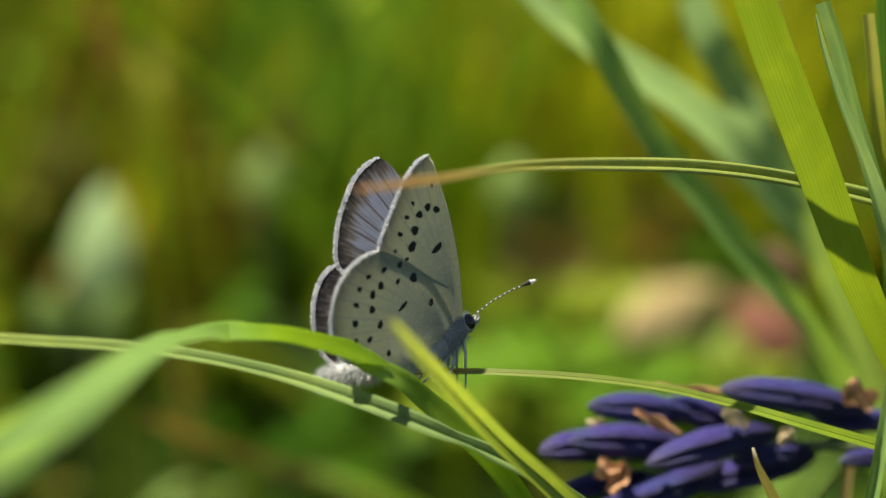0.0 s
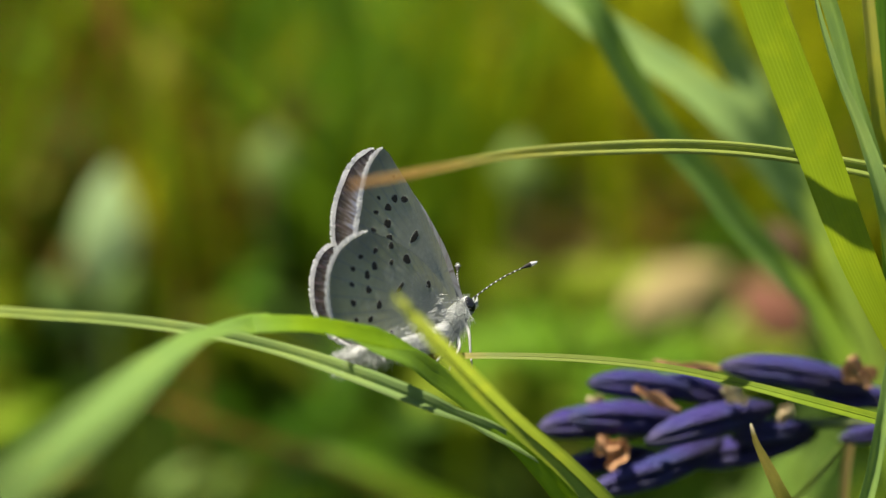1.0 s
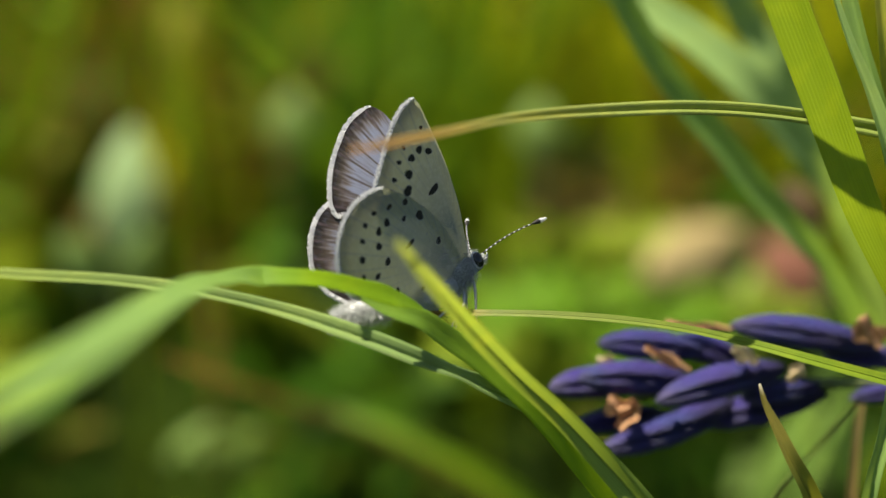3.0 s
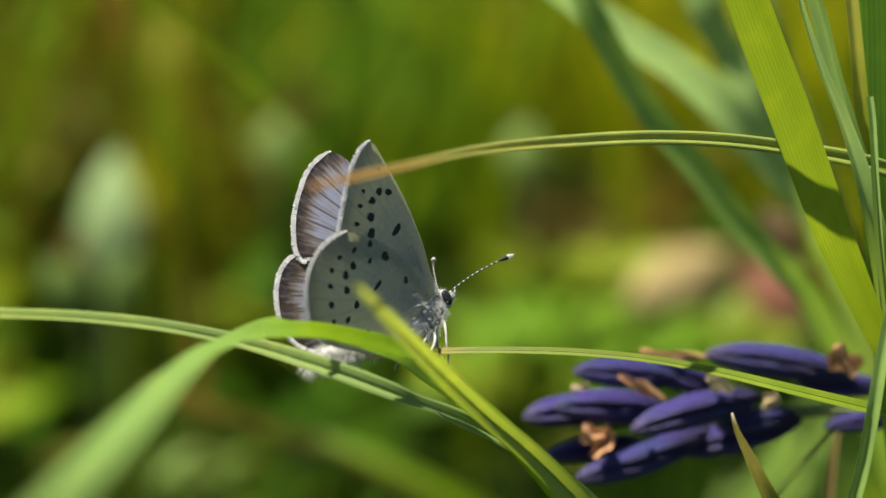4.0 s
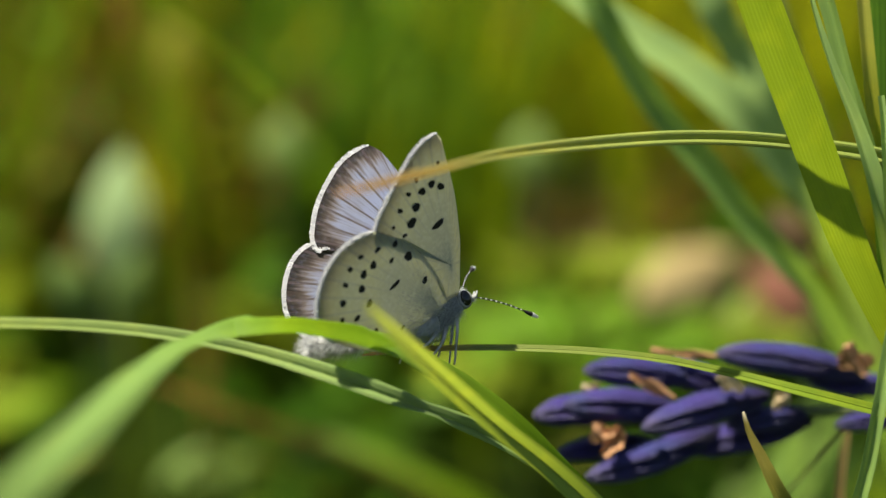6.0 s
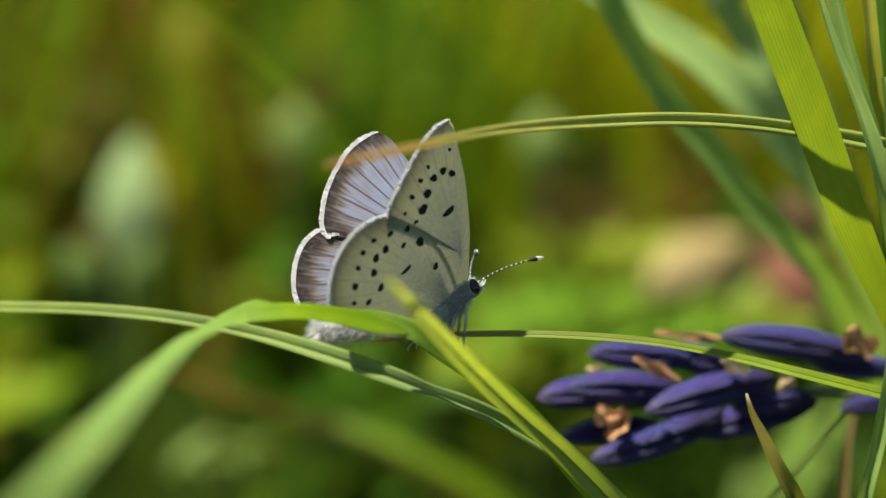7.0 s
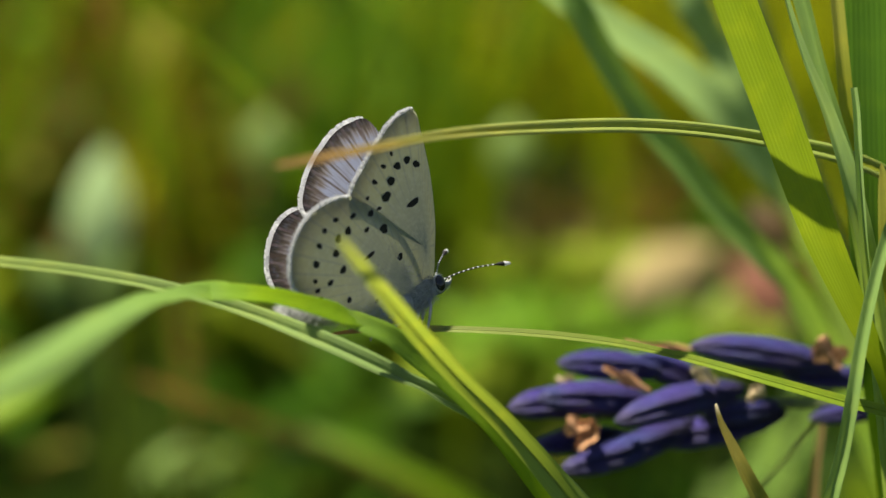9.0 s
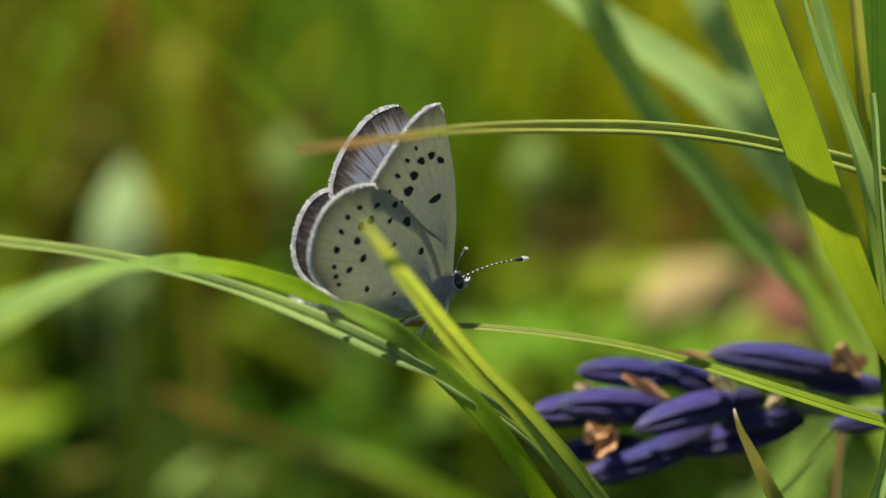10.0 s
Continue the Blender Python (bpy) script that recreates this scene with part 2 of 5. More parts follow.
def wing_material(name, upper, inset=0.106):
    """Wing scales. UV: x runs along the margin in millimetres, y is the way in from the margin."""
    m, nodes, links, bsdf, out = material(name)
    uv = nodes.new("ShaderNodeUVMap")
    sep = nodes.new("ShaderNodeSeparateXYZ")
    links.new(uv.outputs[0], sep.inputs[0])
    vein = nodes.new("ShaderNodeMath")
    vein.operation = 'PINGPONG'
    vein.inputs[1].default_value = 0.85
    links.new(sep.outputs[0], vein.inputs[0])
    line = ramp(nodes, links, vein.outputs[0], [(0.06, (1, 1, 1)), (0.20, (0, 0, 0))])
    grain = noise_tex(nodes, links, 2600.0, 3.0)
    streak = noise_tex(nodes, links, 3.2, 4.0, "UV", (1.0, 0.13, 1.0))
    cloud = noise_tex(nodes, links, 260.0, 4.0)
    if upper:
        inward = nodes.new("ShaderNodeMath")
        inward.operation = 'MULTIPLY_ADD'
        inward.inputs[1].default_value = 2.6
        links.new(streak, inward.inputs[0])
        links.new(sep.outputs[1], inward.inputs[2])
        zone = nodes.new("ShaderNodeMath")
        zone.operation = 'MULTIPLY'
        zone.inputs[1].default_value = inset
        links.new(inward.outputs[0], zone.inputs[0])
        col = ramp(nodes, links, zone.outputs[0], [(0.185, (0.008, 0.006, 0.006)), (0.225, (0.04, 0.028, 0.025)), (0.265, (0.12, 0.095, 0.095)),
                                                   (0.305, (0.19, 0.185, 0.24)), (0.36, (0.23, 0.26, 0.40)), (0.75, (0.25, 0.29, 0.47)), (0.9, (0.20, 0.21, 0.25))])
        col = mix(nodes, links, ramp(nodes, links, streak, [(0.36, (0.40, 0.40, 0.40)), (0.50, (0, 0, 0))]), col, (0.07, 0.042, 0.03))
        col = mix(nodes, links, line, col, (0.07, 0.05, 0.055))
        col = mix(nodes, links, ramp(nodes, links, cloud, [(0.45, (0, 0, 0)), (0.7, (0.22, 0.22, 0.22))]), col, (0.16, 0.105, 0.08))
        clear = ramp(nodes, links, zone.outputs[0], [(0.15, (0.14, 0.10, 0.08)), (0.20, (0.48, 0.42, 0.34)), (0.28, (0.66, 0.62, 0.55)), (0.38, (0.76, 0.75, 0.70))])
        col = mix(nodes, links, ramp(nodes, links, grain, [(0.5, (0, 0, 0)), (0.75, (0.15, 0.15, 0.15))]), col, (0.30, 0.32, 0.50))
        thru, bumpy = 0.40, 0.3
    else:
        col = ramp(nodes, links, sep.outputs[1], [(0.004, (0.10, 0.09, 0.08)), (0.014, (0.55, 0.54, 0.38)), (0.35, (0.58, 0.57, 0.39)), (0.75, (0.44, 0.46, 0.37)), (1.0, (0.16, 0.22, 0.25))])
        col = mix(nodes, links, line, col, (0.47, 0.475, 0.38))
        col = mix(nodes, links, ramp(nodes, links, cloud, [(0.40, (0.35, 0.35, 0.35)), (0.62, (0, 0, 0))]), col, (0.40, 0.42, 0.38))
        col = mix(nodes, links, ramp(nodes, links, grain, [(0.45, (0, 0, 0)), (0.75, (0.35, 0.35, 0.35))]), col, (0.66, 0.67, 0.64))
        thru, bumpy = 0.50, 0.05
    links.new(col if upper else mix(nodes, links, 1.0, col, (0.76, 0.80, 0.92), 'MULTIPLY'), bsdf.inputs["Base Color"])
    bsdf.inputs["Roughness"].default_value = 0.62
    bsdf.inputs["Specular IOR Level"].default_value = 0.25
    bsdf.inputs["Sheen Weight"].default_value = 0.2
    bsdf.inputs["Sheen Tint"].default_value = (0.70, 0.74, 1.0, 1) if upper else (1, 1, 1, 1)
    links.new(bump(nodes, links, streak, bumpy, 0.0002), bsdf.inputs["Normal"])
    tr = nodes.new("ShaderNodeBsdfTranslucent")
    links.new(mix(nodes, links, 1.0, col, (1.72, 1.76, 1.30), 'MULTIPLY') if not upper else mix(nodes, links, 0.75, col, clear), tr.inputs["Color"])
    ms = nodes.new("ShaderNodeMixShader")
    ms.inputs[0].default_value = thru
    links.new(bsdf.outputs[0], ms.inputs[1])
    links.new(tr.outputs[0], ms.inputs[2])
    links.new(ms.outputs[0], out.inputs["Surface"])
    return m


MAT_WING_UP = wing_material("wing_upper_scales", True)
MAT_HIND_UP = wing_material("hindwing_upper_scales", True, 0.092)
MAT_WING_LOW = wing_material("wing_under_scales", False)


# ---- mesh helpers ----
def mesh_object(name, verts, faces, mats, parent=None, uvs=None, mat_ids=None, smooth=True, label=""):
    me = bpy.data.meshes.new(name)
    me.from_pydata([tuple(v) for v in verts], [], faces)
    for m in mats if isinstance(mats, (list, tuple)) else [mats]:
        me.materials.append(m)
    if uvs is not None:
        layer = me.uv_layers.new(name="UVMap")
        for loop in me.loops:
            layer.data[loop.index].uv = uvs[loop.vertex_index]
    for i, p in enumerate(me.polygons):
        p.use_smooth = smooth
        if mat_ids is not None:
            p.material_index = mat_ids[i]
    me.update()
    ob = new(name, me)
    if parent:
        ob.parent = parent
    if label:
        tagged(ob, label)
    return ob


def spline(pts, n):
    """A smooth curve through rows of numbers, n samples in all, closer together where the rows are."""
    p = np.array(pts, float)
    chord = np.maximum(np.linalg.norm(np.diff(p[:, :min(3, p.shape[1])], axis=0), axis=1), 1e-6)
    s = np.concatenate([[0], np.cumsum(chord ** 0.7)])
    slope = np.diff(p, axis=0) / np.diff(s)[:, None]
    m = np.empty_like(p)
    m[0], m[-1] = slope[0], slope[-1]
    for i in range(1, len(p) - 1):
        a, c = s[i] - s[i - 1], s[i + 1] - s[i]
        m[i] = (slope[i - 1] * c + slope[i] * a) / (a + c)
    res = []
    for x in np.linspace(0, s[-1], n):
        i = min(int(np.searchsorted(s, x, side='right')) - 1, len(p) - 2)
        h = s[i + 1] - s[i]
        t = (x - s[i]) / h
        res.append((2 * t ** 3 - 3 * t * t + 1) * p[i] + (t ** 3 - 2 * t * t + t) * h * m[i]
                   + (3 * t * t - 2 * t ** 3) * p[i + 1] + (t ** 3 - t * t) * h * m[i + 1])
    return np.array(res)


def blade_mesh(rows, pivot, fold=0.25, turn=0.0, twist=0.0, n=70, across=6, ripple=0.0, groove=0.0, crown=0.0, ribs=0.02, facing=(-0.25, -0.8, 0.5)):
    """A leaf blade along rows of (right, away, up, width) in millimetres: a creased, curved strip with fine ribs.
    fold: depth of the crease against the width; facing: the way its upper face looks; turn, twist: degrees that it is turned away at tip and foot."""
    c = spline(rows, n)
    pos, wid = c[:, :3], np.maximum(c[:, 3], 0.05)
    tang = np.gradient(pos, axis=0)
    tang /= np.linalg.norm(tang, axis=1)[:, None]
    verts, uvs = [], []
    for i in range(n):
        t = tang[i]
        face = np.array(facing, float)
        face -= t * (face @ t)
        face /= np.linalg.norm(face)
        side = np.cross(t, face)
        ang = radians(turn + (twist - turn) * (i / (n - 1)) ** 2) if twist else radians(turn)
        side, face = side * math.cos(ang) + face * math.sin(ang), face * math.cos(ang) - side * math.sin(ang)
        for j in range(across + 1):
            x = j / across * 2 - 1
            wave = ripple * math.sin(i * 0.9 + j * 2.1)
            h = (abs(x) - 0.5) * fold + ribs * math.cos(x * 9) + wave - groove * math.exp(-(x / 0.13) ** 2) + crown * math.sin(math.pi * abs(x))
            p = pos[i] + side * (x * wid[i] / 2) + face * (h * wid[i])
            verts.append((p - np.array(pivot)) / 1000)
            uvs.append((j / across, i / (n - 1)))
    faces = []
    for i in range(n - 1):
        for j in range(across):
            a = i * (across + 1) + j
            faces.append((a, a + 1, a + across + 2, a + across + 1))
    return verts, faces, uvs


def blade(rows, mat, label, pivot=None, name="grass_shoot", group="", parent=None, ribbed=False, tip_rings=0, **kw):
    """One grass blade as a thing (or a part), standing on the millimetre grid."""
    pivot = pivot or tuple(rows[-1][:3])
    verts, faces, uvs = blade_mesh(rows, pivot, **kw)
    across = kw.get("across", 6)
    cut = tip_rings * across
    ob = mesh_object(name, verts, faces[cut:], mat, parent, uvs)
    if tip_rings:
        some = (tip_rings + 1) * (across + 1)
        mesh_object("withered_tip", verts[:some], faces[:cut], mat, ob, uvs[:some], label="withered brown tip")
    mid = [Vector(v) for v in verts[across // 2::across + 1]]
    rib = [max(0.035 * r, 0.03) * MM for r in spline(rows, len(mid))[:, 3]]
    if ribbed:
        rv, rf, ru = tube(mid, rib, 6)
        mesh_object("midrib", rv, rf, mat, ob, ru)
    if parent is not None and label:
        tagged(ob, label)
    if parent is None:
        ob.matrix_world = STAGE @ pose(*[p / 1000 for p in pivot])
        tagged(ob, label, "grass", group)
    return ob


def tube(path, radii, sides=10):
    """Vertices and faces of a round rod along points, with its own radius at each."""
    p = np.array(path, float)
    tang = np.gradient(p, axis=0)
    verts, faces, uvs = [], [], []
    for i, (q, r) in enumerate(zip(p, radii)):
        t = Vector(tang[i]).normalized()
        a = t.cross(Vector((0.13, -0.9, 0.4))).normalized()
        b = t.cross(a)
        for k in range(sides):
            an = 2 * math.pi * k / sides
            verts.append(Vector(q) + (a * math.cos(an) + b * math.sin(an)) * r)
            uvs.append((k / sides, i / (len(p) - 1)))
    for i in range(len(p) - 1):
        for k in range(sides):
            faces.append((i * sides + k, i * sides + (k + 1) % sides, (i + 1) * sides + (k + 1) % sides, (i + 1) * sides + k))
    faces.append(tuple(range(sides))[::-1])
    faces.append(tuple(range((len(p) - 1) * sides, len(p) * sides)))
    return verts, faces, uvs


MM = 0.001

# ---- ground ----
def ground():
    rnd = random.Random(3)
    xs = [-400, -40, -8, -2.0] + [x * 0.1 for x in range(-15, 16)] + [2.0, 8, 40, 400]
    ys = [-400, -40, -6, -1] + [y * 0.1 for y in range(-5, 31)] + [4, 8, 40, 400]
    verts = [(x, y, 0.006 * math.sin(x * 7 + 1) * math.cos(y * 6) + rnd.uniform(-0.004, 0.004)) for y in ys for x in xs]
    w = len(xs)
    faces = [(j * w + i, j * w + i + 1, (j + 1) * w + i + 1, (j + 1) * w + i) for j in range(len(ys) - 1) for i in range(w - 1)]
    ob = mesh_object("ground", verts, faces, MAT_SHADED_SOIL)
    tagged(ob, "greenish meadow soil, deep shade under the grass put into its colour", "ground", kind="structure")


ground()


# ---- meadow behind ----
def meadow(name, label, mat, count, seed, tall, wide, near, far, reach=0.55, middle=0.0, gaps=True):
    """Uncounted grass rooted in the ground behind the butterfly."""
    rnd = random.Random(seed)
    verts, faces, uvs = [], [], []
    for _ in range(count):
        y = near + (far - near) * rnd.random() ** 1.6
        x = middle + rnd.uniform(-reach, reach) * (0.6 + 0.6 * y)
        h = rnd.uniform(*tall)
        if gaps and noise.noise(Vector((x * 75, y * 24, seed * 3.7))) < rnd.uniform(-0.02, 0.36):
            continue
        w = rnd.uniform(*wide) * MM
        lean, way = rnd.uniform(0.05, 0.6), rnd.uniform(0, 6.283)
        yaw = rnd.uniform(0, 6.283)
        side = Vector((math.cos(yaw), math.sin(yaw), 0)) * (w / 2)
        first = len(verts)
        for i in range(6):
            s = i / 5
            mid = Vector((x + math.cos(way) * lean * h * s * s * 0.8, y + math.sin(way) * lean * h * s * s * 0.8, h * (s - 0.28 * lean * s * s) - 0.004))
            k = (1 - s ** 2.2) * (0.6 + 0.8 * s * (1 - s)) + 0.03
            for sg, dz in ((-1, 0.0), (0, -w * 0.25), (1, 0.0)):
                verts.append(mid + side * (k * sg) + Vector((-side.y, side.x, 0)) * (0.5 if sg == 0 else 0))
                uvs.append((sg * 0.5 + 0.5, 1 - s))
        for i in range(5):
            for j in range(2):
                a = first + i * 3 + j
                faces.append((a, a + 1, a + 4, a + 3))
    ob = mesh_object(name, verts, faces, mat, uvs=uvs)
    tagged(ob, label, "grass", kind="stuff")


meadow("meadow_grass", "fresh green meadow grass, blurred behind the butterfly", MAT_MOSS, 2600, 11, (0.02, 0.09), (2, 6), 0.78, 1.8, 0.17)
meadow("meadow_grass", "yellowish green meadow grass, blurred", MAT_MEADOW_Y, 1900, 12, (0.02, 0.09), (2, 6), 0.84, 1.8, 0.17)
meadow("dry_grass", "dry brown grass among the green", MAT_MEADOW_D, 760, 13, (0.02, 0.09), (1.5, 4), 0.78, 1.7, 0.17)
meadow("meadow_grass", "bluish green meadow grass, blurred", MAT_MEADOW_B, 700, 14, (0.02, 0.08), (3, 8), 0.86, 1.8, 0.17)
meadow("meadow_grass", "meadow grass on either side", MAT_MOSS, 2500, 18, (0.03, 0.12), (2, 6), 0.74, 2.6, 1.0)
meadow("meadow_grass", "patch of yellow-olive grass, full sun put into its colour", MAT_PAINTED_SUN, 720, 16, (0.02, 0.08), (3, 7), 0.84, 1.1, 0.027, 0.037, False)
meadow("meadow_grass", "bank of yellow-olive grass, sun put into its colour", MAT_PAINTED_SUN, 500, 26, (0.03, 0.08), (3, 7), 0.92, 1.2, 0.03, 0.030, False)
meadow("meadow_grass", "patch of short yellow-green grass, brightened in colour as if sunlit", MAT_PAINTED_SUN, 45, 21, (0.02, 0.07), (3, 7), 0.84, 0.97, 0.014, -0.052, False)
meadow("meadow_grass", "patch of short grass, brightened in colour as if sunlit", MAT_PAINTED_SUN, 200, 22, (0.02, 0.045), (3, 7), 0.82, 0.92, 0.016, 0.058, False)
meadow("meadow_grass", "patch of bluish green grass in the sun", MAT_MEADOW_B, 300, 23, (0.03, 0.10), (3, 8), 0.82, 1.05, 0.018, -0.014, False)
meadow("dry_grass", "patch of tall brown dry grass", MAT_MEADOW_D, 85, 24, (0.03, 0.085), (2, 4), 0.82, 1.0, 0.026, -0.062, False)
meadow("dry_grass", "patch of tan dry grass", MAT_TANGRASS, 170, 17, (0.01, 0.036), (2, 5), 0.80, 0.93, 0.022, 0.024, False)


def ground_leaves(seed, count, near, deep, mat, label, reach=0.16, size_range=(0.005, 0.013), gap=0.02, lift=(0.002, 0.03), middle=0.0):
    """Low herb leaves carpeting the soil, too many to count."""
    rnd = random.Random(seed)
    verts, faces = [], []
    for _ in range(count):
        y = near + deep * rnd.random() ** 1.3
        x = middle + rnd.uniform(-reach, reach) * (0.5 + 0.6 * y)
        # clumps with bare gaps between
        if noise.noise(Vector((x * 34, y * 17, 2.0))) < gap:
            continue
        size = rnd.uniform(*size_range)
        m = Matrix.Translation((x, y, rnd.uniform(*lift))) @ Euler((rnd.uniform(-0.9, 0.5), rnd.uniform(-0.7, 0.7), rnd.uniform(0, 6.283))).to_matrix().to_4x4()
        first = len(verts)
        wide = rnd.uniform(0.35, 0.8)
        for i in range(7):
            s = i / 6
            w = size * wide * math.sin(math.pi * min(max(s, 0.03), 0.97)) ** 0.8
            for sg in (-1, 0, 1):
                verts.append(m @ Vector((sg * w, (s - 0.5) * 2 * size, (0.25 * w if sg else 0.0) - 0.5 * size * (s - 0.5) ** 2)))
        for i in range(6):
            for j in range(2):
                a = first + i * 3 + j
                faces.append((a, a + 1, a + 4, a + 3))
        # its stalk, down to the soil
        foot, top = len(verts), m @ Vector((0, -size, -0.12 * size))
        verts += [Vector((x - 0.0002, y, -0.003)), Vector((x + 0.0002, y + 0.0002, -0.003)), top + Vector((0.0002, 0, 0)), top - Vector((0.0002, 0, 0))]
        faces.append((foot, foot + 1, foot + 2, foot + 3))
    ob = mesh_object("ground_leaves", verts, faces, mat)
    tagged(ob, label, "leaves", kind="stuff")


ground_leaves(31, 420, 0.86, 0.55, MAT_CARPET, "low green herb leaves and brown litter on the soil")
ground_leaves(32, 460, 0.64, 0.30, MAT_SHADED_HERBS, "low herb leaves on the soil, shade put into their dark greens")
ground_leaves(33, 700, 0.70, 0.18, MAT_PAINTED_DAPPLE, "small leaves and litter low in the grass, sun and shade put into their colours", 0.09, (0.002, 0.006), -0.12)
ground_leaves(35, 420, 0.80, 0.45, MAT_CARPET, "small leaves of herbs standing in the grass, sunlit and withered", 0.13, (0.002, 0.005), 0.05, (0.01, 0.085))
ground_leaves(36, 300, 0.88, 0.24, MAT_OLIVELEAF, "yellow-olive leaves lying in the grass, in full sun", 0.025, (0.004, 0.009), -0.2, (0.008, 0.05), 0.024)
ground_leaves(37, 130, 0.80, 0.10, MAT_LITTER, "tan leaf litter in the sun", 0.019, (0.003, 0.008), -0.2, (0.0, 0.018), 0.027)
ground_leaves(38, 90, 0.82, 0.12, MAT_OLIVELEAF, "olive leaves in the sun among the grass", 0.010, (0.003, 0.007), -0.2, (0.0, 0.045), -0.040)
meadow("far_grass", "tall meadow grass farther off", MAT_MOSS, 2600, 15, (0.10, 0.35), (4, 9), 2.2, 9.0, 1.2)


# ---- single blades and leaves behind ----
G_BACK = "blurred blades behind"
CLUMP_FOOT = (66.0, 120.0, -126.0)
clump = new("grass_clump")
clump.matrix_world = STAGE @ pose(*[c * MM for c in CLUMP_FOOT])
tagged(clump, "clump of long grey-green grass blades, out of focus behind", "grass")
blade([(10.7, 66, 29.6, 2.4), (13.1, 66, 26, 2.6), (16.7, 68, 19.7, 2.7), (20.3, 70, 14.2, 2.8), (25, 72, 8.8, 2.9), (29.3, 74, 3.6, 2.9), (33.4, 76, -0.8, 2.8), (36.5, 80, -4.2, 2.7), (55.6, 110, -46.1, 3), (59.4, 125, -130.4, 3)], MAT_BGREEN, "long grey-green grass blade, out of focus behind", name="blade", parent=clump, pivot=CLUMP_FOOT, fold=0.2)
blade([(6.8, 90, 32.2, 2.2), (9.7, 90, 29.4, 2.8), (13.8, 90, 26.3, 3.3), (18.8, 90, 23, 3.7), (23.9, 90, 19.7, 3.9), (28.7, 90, 15.4, 4), (32.9, 92, 10.9, 3.9), (36.3, 94, 6.8, 3.6), (39.7, 100, 1.8, 3), (56.4, 130, -47.8, 3.15), (59.5, 145, -123.1, 3.15)], MAT_GREY, "broad arching pale grey-green grass blade, out of focus", name="blade", parent=clump, pivot=CLUMP_FOOT, fold=0.1)
blade([(25.5, 108, 32.1, 3.4), (27.6, 108, 26.7, 3.8), (30.1, 110, 22.2, 3.8), (32.8, 110, 17.7, 3.6), (36, 112, 13.2, 3.4), (39.6, 116, 7.4, 3.2), (43.8, 130, 1.3, 3.15), (58.4, 150, -49.5, 3.26), (61.6, 165, -115.9, 3.26)], MAT_GREY, "straight pale grey-green grass blade, out of focus", name="blade", parent=clump, pivot=CLUMP_FOOT, fold=0.12)
blade([(28.4, 60, 33.1, 1.44), (30.9, 60, 25.4, 1.66), (33.5, 62, 17.8, 1.88), (37, 64, 7.8, 2), (40.7, 68, -2.2, 1.91), (56.6, 120, -53.1, 2.48), (61.4, 135, -126.8, 2.48)], MAT_OLIVE, "narrow olive grass blade, out of focus", name="blade", parent=clump, pivot=CLUMP_FOOT, fold=0.15)
blade([(-17.0, 230, -23.3, 0.8), (-13.0, 230, -25.0, 1.9), (-7.7, 230, -27.5, 2.6), (-1.8, 231, -30.4, 2.9), (4.9, 233, -34.2, 3.0), (12.6, 238, -39.5, 3.0), (30, 262, -58.7, 3.2), (36, 280, -76, 3.2)], MAT_BENT, "bright green blade low behind, out of focus", group=G_BACK, ribbed=True, fold=0.15)
blade([(-37.2, 190, -15.4, 0.42), (-31.6, 190, -17.3, 0.91), (-24.7, 192, -20, 0.84), (-13, 200, -24.7, 0.85), (8.5, 220, -40.8, 1.46), (15, 235, -90.4, 1.46)], MAT_MEADOW_D, "tan grass straw lying low behind", name="grass_straw", group=G_BACK)
blade([(-37.2, 300, -21.2, 0.49), (-39.6, 300, 1.7, 0.98), (-42.1, 300, 19.7, 3.28), (-44.6, 300, 31.2, 3.61), (-46.6, 300, 41, 2.46), (-47.2, 315, -61.3, 2.46)], MAT_MEADOW_Y, "yellow-green upright blade far behind", group=G_BACK, ribbed=True)
blade([(48.5, 218, -16.7, 0.44), (47.0, 220, -19.4, 1.7), (43.6, 222, -24.9, 3.9), (39.6, 224, -32.3, 4.3), (35.1, 232, -49.2, 3.75), (33.3, 247, -167.6, 3.75)], MAT_PALEBLADE, "pale green leaf behind the flower buds", name="leaf", group=G_BACK, fold=0.1)
blade([(46.1, 160, -17.2, 0.53), (43.4, 160, -21.7, 1.45), (40.4, 160, -27.7, 1.99), (36.4, 164, -43.9, 2.0), (35.2, 179, -183.5, 2.0)], MAT_PALEBLADE, "narrow green leaf behind the flower buds", name="leaf", group=G_BACK, fold=0.15)
blade([(36.9, 44, -13.8, 0.64), (36.2, 45, -19.2, 0.86), (35.9, 46, -23.5, 0.97), (35.4, 50, -46.4, 0.87), (35.2, 65, -152.2, 0.87)], MAT_TAN, "tan dry straw behind the flower buds", name="grass_straw", group=G_BACK)
blade([(37.3, 40, -13.7, 0.26), (34.7, 40, -17.1, 0.32), (32.1, 40, -20.2, 0.37), (28.4, 40, -24.3, 0.32), (27.3, 55, -155.9, 0.32)], MAT_TAN, "thin tan straw, bent, behind the buds", name="grass_straw", group=G_BACK)
blade([(-49.5, 300, 42.7, 2.46), (-47.4, 300, 34.5, 2.79), (-43.3, 300, 23, 0.49), (-39.6, 300, 3.4, 0.49), (-36.5, 300, -14.7, 1.64), (-36, 300, -26.1, 0.57), (-35.8, 315, -61.3, 0.57)], MAT_RUST, "rust-brown withered stalk far behind", name="dry_stalk", group=G_BACK)
